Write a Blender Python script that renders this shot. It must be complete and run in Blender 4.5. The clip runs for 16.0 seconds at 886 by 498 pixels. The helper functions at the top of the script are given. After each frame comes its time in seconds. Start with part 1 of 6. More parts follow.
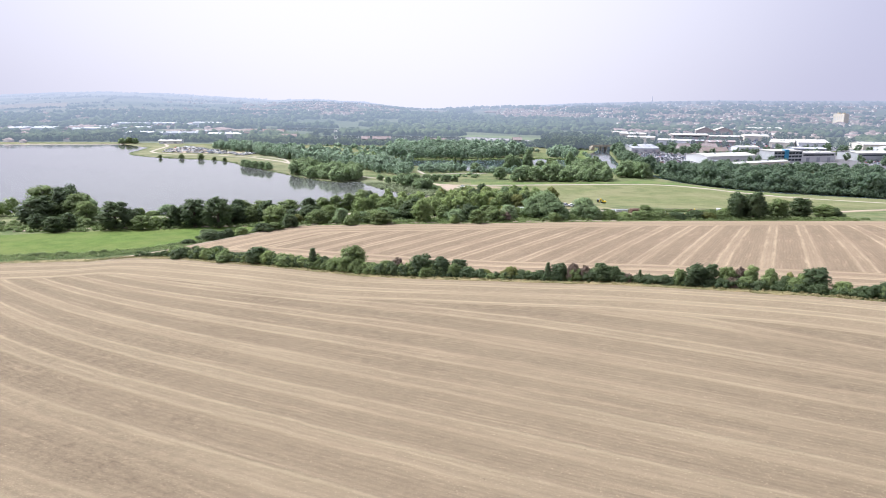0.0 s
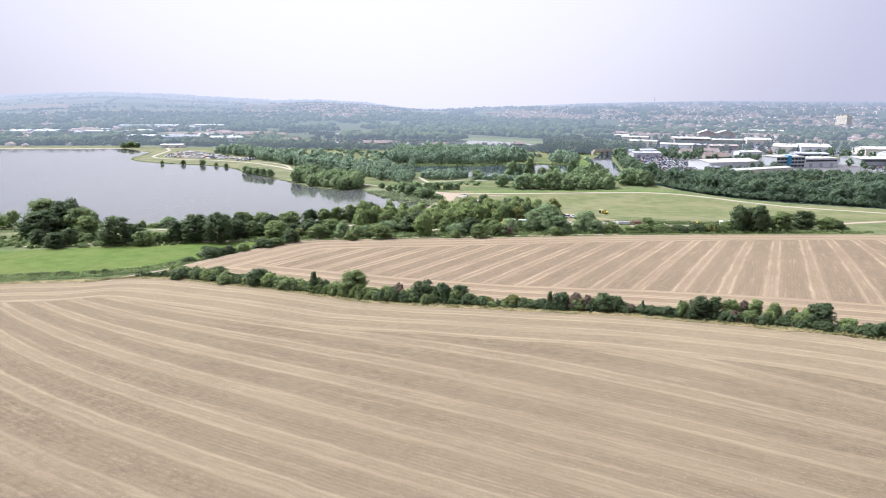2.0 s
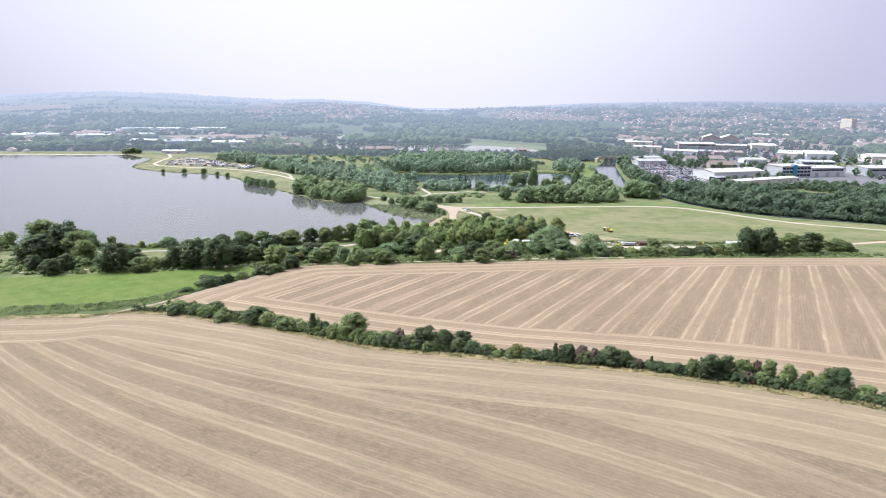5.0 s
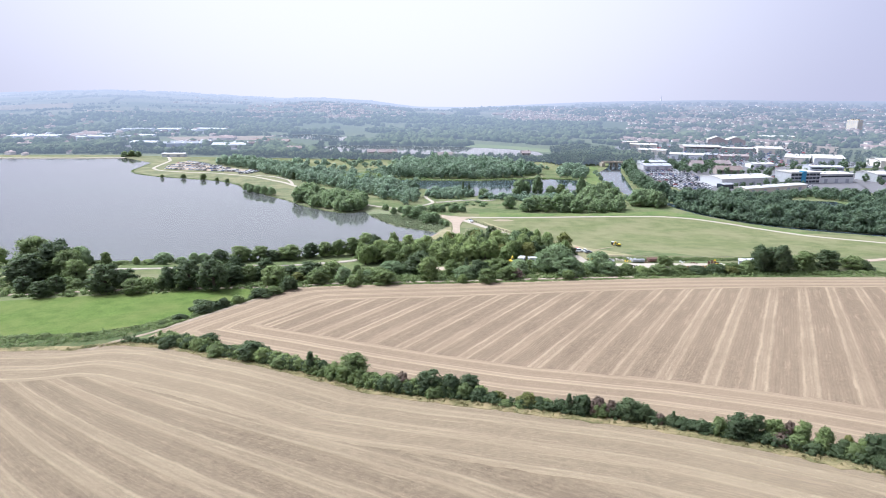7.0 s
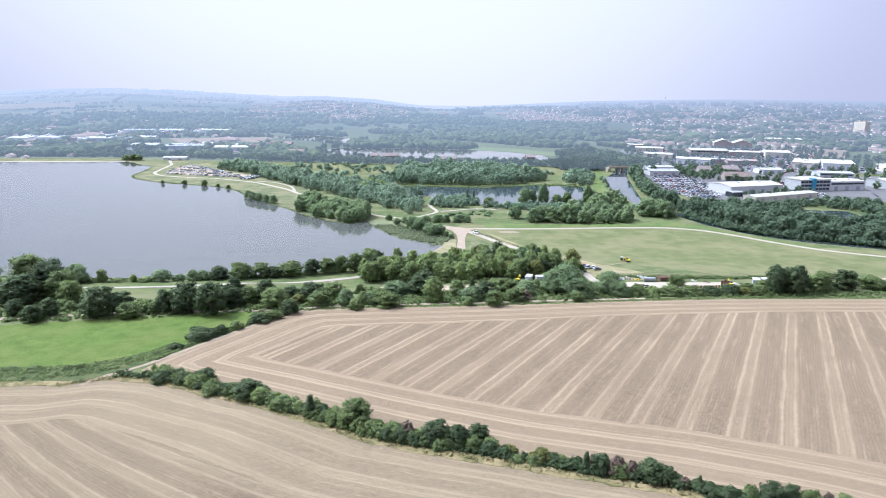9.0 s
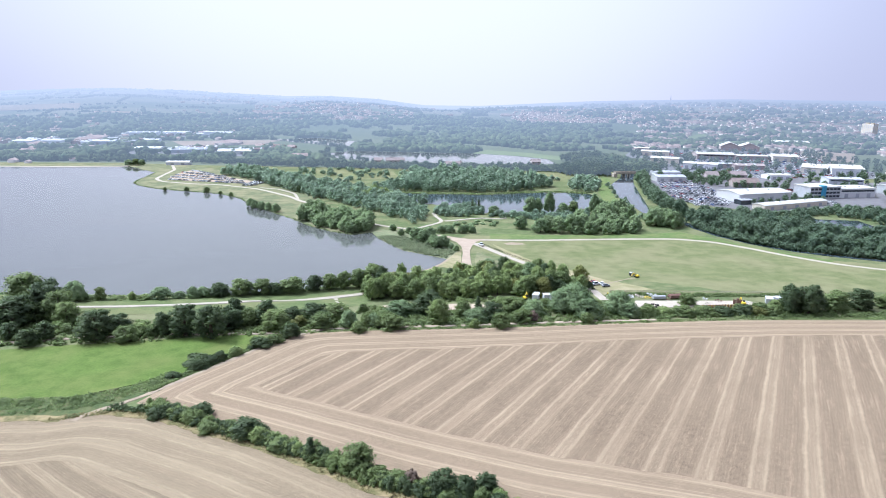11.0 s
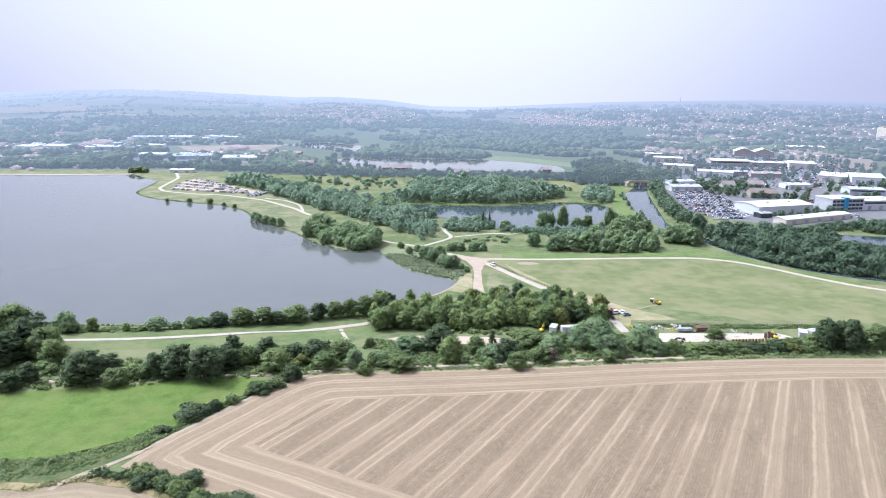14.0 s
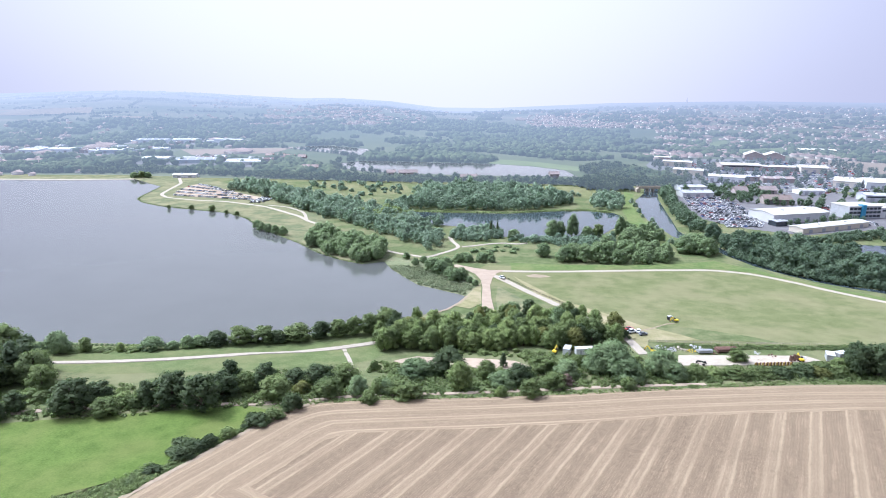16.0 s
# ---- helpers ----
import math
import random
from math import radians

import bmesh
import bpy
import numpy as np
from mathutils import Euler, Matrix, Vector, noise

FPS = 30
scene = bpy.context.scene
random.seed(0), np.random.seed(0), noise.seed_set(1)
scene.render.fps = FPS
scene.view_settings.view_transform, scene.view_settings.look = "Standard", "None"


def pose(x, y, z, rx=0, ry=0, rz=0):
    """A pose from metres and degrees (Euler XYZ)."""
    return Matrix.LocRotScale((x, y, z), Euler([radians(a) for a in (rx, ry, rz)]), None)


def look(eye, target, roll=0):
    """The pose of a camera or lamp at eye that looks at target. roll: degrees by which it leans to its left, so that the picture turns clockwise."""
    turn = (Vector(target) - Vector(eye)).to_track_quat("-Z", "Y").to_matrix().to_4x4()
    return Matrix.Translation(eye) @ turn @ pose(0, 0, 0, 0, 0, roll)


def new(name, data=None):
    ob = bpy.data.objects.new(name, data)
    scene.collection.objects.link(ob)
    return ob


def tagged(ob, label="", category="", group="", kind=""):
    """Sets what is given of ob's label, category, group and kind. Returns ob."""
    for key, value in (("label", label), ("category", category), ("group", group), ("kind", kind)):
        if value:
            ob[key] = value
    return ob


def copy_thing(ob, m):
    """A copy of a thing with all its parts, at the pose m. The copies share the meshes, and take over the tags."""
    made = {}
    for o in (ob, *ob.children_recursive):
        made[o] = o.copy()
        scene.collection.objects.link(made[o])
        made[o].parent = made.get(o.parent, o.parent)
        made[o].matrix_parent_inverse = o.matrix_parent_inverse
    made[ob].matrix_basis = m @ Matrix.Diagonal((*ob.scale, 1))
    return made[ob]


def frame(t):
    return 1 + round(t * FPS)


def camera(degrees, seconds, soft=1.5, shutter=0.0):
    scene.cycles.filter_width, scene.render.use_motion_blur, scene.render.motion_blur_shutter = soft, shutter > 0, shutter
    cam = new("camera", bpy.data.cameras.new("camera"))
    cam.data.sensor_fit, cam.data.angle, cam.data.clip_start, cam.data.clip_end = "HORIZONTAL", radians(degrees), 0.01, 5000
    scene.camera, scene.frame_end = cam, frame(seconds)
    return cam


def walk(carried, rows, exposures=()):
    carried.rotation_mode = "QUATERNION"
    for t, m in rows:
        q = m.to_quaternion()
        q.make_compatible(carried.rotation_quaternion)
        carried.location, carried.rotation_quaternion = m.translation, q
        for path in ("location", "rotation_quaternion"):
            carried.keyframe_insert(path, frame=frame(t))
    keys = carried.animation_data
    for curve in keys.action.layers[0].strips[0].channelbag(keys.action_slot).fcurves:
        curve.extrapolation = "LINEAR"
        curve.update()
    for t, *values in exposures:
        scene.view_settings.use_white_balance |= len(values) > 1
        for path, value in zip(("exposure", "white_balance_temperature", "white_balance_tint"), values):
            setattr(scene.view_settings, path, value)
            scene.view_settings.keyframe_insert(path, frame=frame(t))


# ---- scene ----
cam = camera(69.0, 16.0, 0.95)
# seconds, place in metres above the lake, heading, pitch, lean to the right
PATH = [
    (0.0, -0.00, -0.00, 60.00, -0.000, -13.069, -0.534),
    (0.5, 0.08, 0.48, 61.45, 0.046, -13.099, -0.545),
    (1.0, 0.11, 1.14, 63.03, 0.089, -13.109, -0.550),
    (1.5, 0.06, 1.69, 64.63, 0.124, -13.113, -0.550),
    (2.0, -0.00, 2.36, 66.21, 0.158, -13.124, -0.549),
    (2.5, -0.08, 3.07, 67.87, 0.192, -13.137, -0.556),
    (3.0, -0.06, 3.76, 69.64, 0.224, -13.150, -0.572),
    (3.5, -0.05, 4.59, 71.31, 0.256, -13.165, -0.592),
    (4.0, -0.04, 5.93, 72.92, 0.296, -13.191, -0.610),
    (6.5, -0.69, 16.86, 81.26, 0.509, -13.435, -0.694),
    (7.0, -1.09, 20.55, 83.04, 0.554, -13.487, -0.718),
    (7.5, -1.49, 24.29, 84.89, 0.605, -13.534, -0.753),
    (8.0, -1.96, 27.32, 86.84, 0.664, -13.588, -0.792),
    (8.5, -2.32, 29.53, 88.64, 0.731, -13.639, -0.823),
    (9.0, -2.51, 31.20, 90.14, 0.799, -13.677, -0.838),
    (11.5, -3.64, 42.62, 98.26, 1.256, -13.785, -0.838),
    (12.0, -4.06, 45.81, 99.57, 1.363, -13.789, -0.838),
    (12.5, -4.58, 49.22, 100.95, 1.466, -13.793, -0.836),
    (13.0, -5.07, 52.74, 102.54, 1.563, -13.795, -0.835),
    (13.5, -5.51, 56.02, 103.78, 1.659, -13.801, -0.833),
    (14.0, -6.05, 59.38, 104.84, 1.766, -13.802, -0.829),
    (14.5, -6.53, 62.82, 105.65, 1.883, -13.797, -0.826),
    (15.0, -7.01, 66.34, 106.41, 1.995, -13.790, -0.817),
    (15.5, -7.47, 70.03, 107.39, 2.104, -13.780, -0.805),
    (16.0, -8.00, 73.30, 108.58, 2.219, -13.761, -0.796),
]


def aim(x, y, z, yaw, pitch, lean):
    a, b = radians(yaw), radians(pitch)
    ahead = Vector((-math.sin(a) * math.cos(b), math.cos(a) * math.cos(b), math.sin(b)))
    eye = Vector((x, y, z))
    return look(eye, eye + ahead * 100, -lean)


walk(cam, [(t, aim(*row)) for t, *row in PATH],
     [(0.0, 0.35, 5900, 10), (4.0, 0.35, 5850, 9), (6.5, 0.35, 5720, 9.5), (8.0, 0.35, 5420, 7.8), (12.0, 0.38, 5370, 7.4), (16.0, 0.4, 5420, 9.5)])

# ---- world, sun ----
SUN_AZ, SUN_EL = radians(-70), radians(53)   # ahead and to the left of the first view
world = bpy.data.worlds.new("hazy_sky")
scene.world = world
world.use_nodes = True
wn, wl = world.node_tree.nodes, world.node_tree.links
sky = wn.new("ShaderNodeTexSky")
sky.sky_type, sky.sun_disc = "NISHITA", False
sky.sun_elevation, sky.sun_rotation = SUN_EL, SUN_AZ
sky.air_density, sky.dust_density, sky.ozone_density, sky.altitude = 0.6, 6.0, 1.0, 60
veil = wn.new("ShaderNodeMixRGB")      # the milky haze of a humid summer day, with a bright thin patch straight ahead
veil.inputs[0].default_value = 0.88
side, toward, ramp, milk = (wn.new("ShaderNode" + k) for k in ("TexCoord", "VectorMath", "MapRange", "MixRGB"))
toward.operation = "DOT_PRODUCT"
toward.inputs[1].default_value = (-0.1, 0.925, 0.367)
wl.new(side.outputs["Generated"], toward.inputs[0])
wl.new(toward.outputs["Value"], ramp.inputs[0])
ramp.inputs[1].default_value, ramp.inputs[2].default_value, ramp.interpolation_type = 0.72, 1.0, "SMOOTHSTEP"
wl.new(ramp.outputs[0], milk.inputs[0])
milk.inputs[1].default_value, milk.inputs[2].default_value = (5.45, 5.15, 6.2, 1), (9.2, 8.6, 8.9, 1)
wl.new(sky.outputs[0], veil.inputs[1])
near_sun, halo, glare = (wn.new("ShaderNode" + k) for k in ("VectorMath", "MapRange", "MixRGB"))   # the wide white glare round a sun in haze
near_sun.operation = "DOT_PRODUCT"
near_sun.inputs[1].default_value = (math.sin(SUN_AZ) * math.cos(SUN_EL), math.cos(SUN_AZ) * math.cos(SUN_EL), math.sin(SUN_EL))
wl.new(side.outputs["Generated"], near_sun.inputs[0])
wl.new(near_sun.outputs["Value"], halo.inputs[0])
halo.inputs[1].default_value, halo.inputs[2].default_value, halo.interpolation_type = 0.69, 1.0, "SMOOTHSTEP"
wl.new(halo.outputs[0], glare.inputs[0])
wl.new(milk.outputs[0], glare.inputs[1])
glare.inputs[2].default_value = (45.0, 44.0, 45.0, 1)
wl.new(glare.outputs[0], veil.inputs[2])
wl.new(veil.outputs[0], wn["Background"].inputs[0])
wn["Background"].inputs[1].default_value = 0.1
sun = new("sun", bpy.data.lights.new("sun", "SUN"))
sun.data.energy, sun.data.angle, sun.data.color = 2.6, radians(4.0), (1.0, 0.95, 0.88)
sun.matrix_world = look((math.sin(SUN_AZ) * math.cos(SUN_EL) * 500, math.cos(SUN_AZ) * math.cos(SUN_EL) * 500, math.sin(SUN_EL) * 500), (0, 0, 0))


# ---- materials ----
class Nodes:
    """A short hand for one node material."""

    def __init__(self, name):
        self.m = bpy.data.materials.new(name)
        self.m.use_nodes = True
        self.t = self.m.node_tree
        self.bsdf = self.t.nodes["Principled BSDF"]
        self.out = self.t.nodes["Material Output"]

    def add(self, kind, *links, **values):
        n = self.t.nodes.new("ShaderNode" + kind)
        for k, v in values.items():
            setattr(n, k, v)
        for i, v in enumerate(links):
            if v is not None:
                self.put(n.inputs[i], v)
        return n

    def put(self, socket, v):
        if hasattr(v, "is_linked"):
            self.t.links.new(v, socket)
        else:
            socket.default_value = v

    def where(self):
        return self.add("NewGeometry").outputs["Position"]

    def noise(self, scale, detail=4, rough=0.6, vector=None):
        n = self.add("TexNoise")
        n.inputs["Scale"].default_value, n.inputs["Detail"].default_value, n.inputs["Roughness"].default_value = scale, detail, rough
        self.put(n.inputs["Vector"], vector or self.where())
        return n.outputs[0]

    def math(self, op, a, b=0.0, c=0.0):
        return self.add("Math", a, b, c, operation=op).outputs[0]

    def span(self, v, a, b, c=0.0, d=1.0):
        n = self.add("MapRange", v, a, b, c, d)
        n.interpolation_type = "SMOOTHSTEP"
        return n.outputs[0]

    def mix(self, f, a, b, blend="MIX"):
        n = self.add("MixRGB", f, self.rgb(a), self.rgb(b), blend_type=blend)
        return n.outputs[0]

    @staticmethod
    def rgb(c):
        return (*c, 1) if isinstance(c, tuple) and len(c) == 3 else c

    def bump(self, height, strength=0.4, distance=0.1):
        n = self.add("Bump")
        n.inputs["Strength"].default_value, n.inputs["Distance"].default_value = strength, distance
        self.put(n.inputs["Height"], height)
        self.put(self.bsdf.inputs["Normal"], n.outputs[0])

    def done(self, colour, rough=0.8, spec=0.3):
        self.put(self.bsdf.inputs["Base Color"], self.rgb(colour))
        self.put(self.bsdf.inputs["Roughness"], rough)
        self.bsdf.inputs["Specular IOR Level"].default_value = spec
        return self.m


def plain(name, colour, rough=0.7, vary=0.15, scale=0.6, metal=0.0, spec=0.3):
    """Paint, metal, brick and the like: one colour with blotches, streaks and a shade of its own for each object."""
    n = Nodes(name)
    big, fine = n.noise(scale), n.noise(scale * 9, 2)
    f = n.span(n.math("ADD", n.math("MULTIPLY", big, 0.7), n.math("MULTIPLY", fine, 0.3)), 0.3, 0.7)
    own = n.add("ObjectInfo").outputs["Random"]
    f = n.math("ADD", n.math("MULTIPLY", f, 0.7), n.math("MULTIPLY", own, 0.3))
    lo, hi = tuple(c * (1 - vary) for c in colour), tuple(min(1, c * (1 + vary)) for c in colour)
    n.bsdf.inputs["Metallic"].default_value = metal
    return n.done(n.mix(f, lo, hi), rough, spec)


def grassy(name, low, high, dry, dryness=0.35, scale=0.05):
    """Grass: tussocks, mown streaks and dry patches."""
    n = Nodes(name)
    fine, mid, big = n.noise(1.5, 6, 0.8), n.noise(scale * 4, 4), n.noise(scale, 3)
    c = n.mix(n.span(n.math("ADD", n.math("MULTIPLY", fine, 0.6), n.math("MULTIPLY", mid, 0.4)), 0.28, 0.72), tuple(k * 0.84 for k in low), tuple(k * 1.1 for k in high))
    c = n.mix(n.math("MULTIPLY", n.span(n.math("ADD", big, n.math("MULTIPLY", fine, 0.25)), 0.5, 0.8), dryness * 2), c, dry)
    n.bump(fine, 0.6, 0.25)
    return n.done(c, 0.95, 0.1)


def foliage(name, dark, light, translucent=0.3):
    """Leaves that let some light through; each leaf clump and each tree has a shade of its own."""
    n = Nodes(name)
    isle = n.add("NewGeometry").outputs["Random Per Island"]
    own = n.add("ObjectInfo").outputs["Random"]
    big = n.math("ADD", n.math("MULTIPLY", n.noise(0.4, 2), 0.4), n.math("MULTIPLY", n.noise(0.07, 2), 0.6))
    f = n.math("ADD", n.math("MULTIPLY", isle, 0.25), n.math("ADD", n.math("MULTIPLY", own, 0.3), n.math("MULTIPLY", n.span(big, 0.36, 0.64), 0.45)))
    c = n.mix(f, dark, light)
    n.done(c, 0.6, 0.25)
    thin = n.add("BsdfTranslucent", n.mix(0.2, c, (0.15, 0.25, 0.07)))
    both = n.add("MixShader", translucent, n.bsdf.outputs[0], thin.outputs[0])
    n.t.links.new(both.outputs[0], n.out.inputs[0])
    return n.m


def stubble(name, dark, straw, pale, period=10.0, rim_scale=1.0, rim_shift=0.0, force=1.0, bedding=0.24, ridges=1.0, thin=1.0, ridge_wide=0.76):
    """Cut cereal field: drill rows, fine streaks and the pale straw that the combine left in swaths.
    The mesh carries the way across the swaths in metres (swath), along them (way) and in from the edge (edge)."""
    n = Nodes(name)
    s, e, way = (n.add("Attribute", attribute_name=k).outputs["Fac"] for k in ("swath", "edge", "way"))
    wob = n.noise(0.09, 3)
    chaff, clod, fine, grit = n.noise(0.6, 6, 0.72), n.noise(0.016, 3), n.noise(2.6, 5, 0.85), n.noise(7.0, 4, 0.8)
    inside = n.span(n.math("ADD", e, n.math("MULTIPLY", wob, 3.0)), 25.0, 25.08)
    rim = n.math("ADD", n.math("MULTIPLY", e, rim_scale), rim_shift)
    run = n.math("ADD", rim, n.math("MULTIPLY", inside, n.math("SUBTRACT", s, rim)))
    run = n.math("ADD", run, n.math("MULTIPLY", n.math("SUBTRACT", wob, 0.5), 0.8))
    along = n.add("CombineXYZ", run, n.math("MULTIPLY", way, 0.06), 0.0).outputs[0]
    strand = n.add("CombineXYZ", run, n.math("MULTIPLY", way, 0.16), 0.0).outputs[0]
    drawn, thread = n.noise(0.7, 5, 0.7, along), n.noise(3.2, 4, 0.75, strand)         # broad and fine streaks along the rows
    rough = n.math("ADD", n.math("MULTIPLY", n.math("SUBTRACT", chaff, 0.5), 0.85), n.math("MULTIPLY", n.math("SUBTRACT", grit, 0.5), 1.1))
    off = n.math("ABSOLUTE", n.math("SUBTRACT", n.math("MODULO", n.math("ADD", run, 200 * period), period), period / 2))
    twin = n.math("ABSOLUTE", n.math("SUBTRACT", off, 1.35))            # a swath is two ridges of straw
    ridge = n.span(n.math("ADD", twin, n.math("MULTIPLY", rough, 1.35)), ridge_wide, -0.14)
    bed = n.span(n.math("ADD", off, n.math("MULTIPLY", rough, 1.8)), 3.3, 0.7)
    patch = n.span(n.noise(0.03, 3), 0.36, 0.62, 0.55, 1.0)
    broken = n.span(n.noise(0.25, 3, 0.6, along), 0.36, 0.62, 0.2, 1.0)
    strength = n.math("MULTIPLY", n.math("ADD", n.math("MULTIPLY", n.math("MULTIPLY", ridge, broken), ridges), n.math("MULTIPLY", bed, bedding)), n.math("MULTIPLY", n.math("MULTIPLY", patch, force), n.span(inside, 0.0, 1.0, 1.05, 1.0)))
    north = n.span(n.add("SeparateXYZ", n.where()).outputs["Y"], 55.0, 125.0, thin, 1.0)      # less straw lies higher up the slope
    strength = n.math("MULTIPLY", strength, north)
    row = n.math("SINE", n.math("MULTIPLY", run, 2 * math.pi / 0.75))   # drill rows
    grain = n.math("ADD", n.math("ADD", n.math("MULTIPLY", chaff, 0.22), n.math("MULTIPLY", fine, 0.24)), n.math("ADD", n.math("MULTIPLY", thread, 0.24), n.math("MULTIPLY", grit, 0.3)))
    base = n.mix(n.span(grain, 0.42, 0.58), tuple(c * 0.86 for c in dark), tuple(c * 1.07 for c in straw))
    base = n.mix(n.span(clod, 0.4, 0.66, 0.0, 0.5), base, straw)
    base = n.mix(n.span(drawn, 0.5, 0.72, 0.0, 0.3), base, pale)
    base = n.mix(n.span(drawn, 0.46, 0.28, 0.0, 0.35), base, tuple(c * 0.74 for c in dark))
    base = n.mix(n.math("MULTIPLY", n.span(n.math("ADD", row, n.math("MULTIPLY", thread, 1.5)), 0.4, 1.8), 0.15), base, tuple(c * 0.62 for c in dark))
    base = n.mix(n.span(inside, 1.0, 0.0, 0.0, 0.15), base, pale)       # more straw lies on the headland
    c = n.mix(strength, base, pale)
    crumb = n.span(n.math("ADD", n.math("MULTIPLY", fine, 0.6), n.math("MULTIPLY", grit, 0.4)), 0.56, 0.63, 0.0, 0.6)
    c = n.mix(n.math("MULTIPLY", crumb, n.span(clod, 0.4, 0.62, 0.4, 1.0)), c, tuple(k * 0.42 for k in dark))       # clods and stones
    tuft = n.span(n.noise(4.2, 4, 0.8), 0.58, 0.66, 0.0, 0.5)            # loose straw and stubble tufts
    c = n.mix(tuft, c, tuple(k * 1.08 for k in pale))
    n.bump(n.math("ADD", fine, n.math("MULTIPLY", strength, 1.5)), 0.7, 0.25)
    return n.done(c, 0.95, 0.1)


def water_look(name, deep, shoal):
    n = Nodes(name)
    stretch = n.add("Mapping", n.where())
    stretch.inputs["Scale"].default_value = (0.35, 1.1, 1)
    ripple = n.noise(0.9, 5, 0.6, stretch.outputs[0])
    calm = n.noise(0.012, 3)
    n.bump(ripple, 0.06, 0.1)
    n.bsdf.inputs["IOR"].default_value = 1.333
    return n.done(n.mix(calm, deep, shoal), n.span(calm, 0.35, 0.65, 0.03, 0.1), 0.5)


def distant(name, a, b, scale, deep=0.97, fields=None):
    """The far country towards the skyline, a backdrop with haze painted in as emission that grows with distance."""
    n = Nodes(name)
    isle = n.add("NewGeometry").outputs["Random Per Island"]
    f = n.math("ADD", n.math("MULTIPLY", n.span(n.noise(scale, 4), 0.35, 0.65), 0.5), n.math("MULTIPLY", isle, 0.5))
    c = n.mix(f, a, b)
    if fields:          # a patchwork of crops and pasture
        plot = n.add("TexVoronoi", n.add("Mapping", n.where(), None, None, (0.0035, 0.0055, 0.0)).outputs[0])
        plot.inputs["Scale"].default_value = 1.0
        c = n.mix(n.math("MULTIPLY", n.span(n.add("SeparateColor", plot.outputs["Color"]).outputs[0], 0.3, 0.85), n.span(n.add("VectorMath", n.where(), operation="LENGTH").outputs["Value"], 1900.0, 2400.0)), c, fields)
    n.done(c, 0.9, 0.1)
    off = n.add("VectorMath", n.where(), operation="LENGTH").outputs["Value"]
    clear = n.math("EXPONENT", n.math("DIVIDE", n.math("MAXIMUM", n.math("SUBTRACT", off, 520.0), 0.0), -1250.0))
    east = n.span(n.math("DIVIDE", n.add("SeparateXYZ", n.where()).outputs["X"], off), -0.05, 0.5)      # the painted haze is darker to the east, away from the sun
    glow = n.add("Emission", n.mix(n.span(off, 2000.0, 4300.0), n.mix(east, HAZE, HAZE_EAST), n.mix(east, FAR_HAZE, FAR_HAZE_EAST)), 1.0)
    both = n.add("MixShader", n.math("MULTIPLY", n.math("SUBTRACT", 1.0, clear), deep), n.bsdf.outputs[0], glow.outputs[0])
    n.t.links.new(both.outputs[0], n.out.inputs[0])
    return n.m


# haze colours that the far materials give off as emission
HAZE, HAZE_EAST = (0.37, 0.425, 0.53), (0.28, 0.322, 0.41)
FAR_HAZE, FAR_HAZE_EAST = (0.575, 0.603, 0.72), (0.44, 0.465, 0.58)
M = {}
M["grass"] = grassy("rough_grass", (0.08, 0.11, 0.043), (0.15, 0.18, 0.078), (0.22, 0.21, 0.115))
M["meadow"] = grassy("mown_meadow", (0.13, 0.147, 0.062), (0.182, 0.196, 0.09), (0.275, 0.245, 0.145), 0.22, 0.03)
M["dry"] = grassy("dry_meadow_grass", (0.22, 0.21, 0.105), (0.3, 0.275, 0.15), (0.36, 0.31, 0.2), 0.4, 0.06)
M["lush"] = grassy("lush_green_field", (0.078, 0.126, 0.027), (0.136, 0.192, 0.047), (0.165, 0.18, 0.06), 0.25)
M["bank"] = grassy("bank_grass", (0.12, 0.142, 0.072), (0.172, 0.186, 0.1), (0.28, 0.25, 0.145), 0.35)
M["mown"] = grassy("mown_bank", (0.098, 0.134, 0.05), (0.148, 0.178, 0.074), (0.2, 0.195, 0.095), 0.25)
M["verge"] = grassy("dry_verge", (0.095, 0.1, 0.04), (0.19, 0.168, 0.078), (0.3, 0.24, 0.13), 0.5, 0.25)
M["reeds"] = grassy("reed_bed", (0.16, 0.185, 0.1), (0.235, 0.255, 0.145), (0.27, 0.25, 0.15), 0.3, 0.1)
M["stubble"] = stubble("stubble", (0.158, 0.12, 0.079), (0.24, 0.187, 0.123), (0.465, 0.375, 0.245), 9.0, 1.0, -0.5, 0.92, 0.24, 0.72, 0.62)
M["stubble_rows"] = stubble("stubble_rows", (0.172, 0.128, 0.085), (0.247, 0.186, 0.125), (0.5, 0.39, 0.26), 10.0, 1.37, 3.77, 0.62, 0.3, 0.95, ridge_wide=0.8)
M["path"] = plain("pale_gravel", (0.4, 0.35, 0.285), 0.95, 0.14, 0.5)
M["sand"] = plain("sandy_road", (0.39, 0.31, 0.235), 0.95, 0.16, 0.25)
M["tarmac"] = plain("tarmac", (0.16, 0.155, 0.16), 0.9, 0.2, 0.1)
M["water"] = water_look("lake_water", (0.092, 0.096, 0.092), (0.122, 0.126, 0.12))
M["pond_water"] = water_look("pond_water", (0.04, 0.055, 0.064), (0.06, 0.078, 0.09))
M["leaf"] = foliage("leaf_green", (0.122, 0.168, 0.067), (0.305, 0.372, 0.143), 0.5)
M["leaf_dark"] = foliage("leaf_dark", (0.062, 0.094, 0.047), (0.158, 0.202, 0.094), 0.5)
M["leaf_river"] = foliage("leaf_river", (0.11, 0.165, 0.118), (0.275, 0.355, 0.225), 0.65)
M["leaf_light"] = foliage("leaf_light", (0.19, 0.258, 0.1), (0.41, 0.485, 0.19), 0.55)
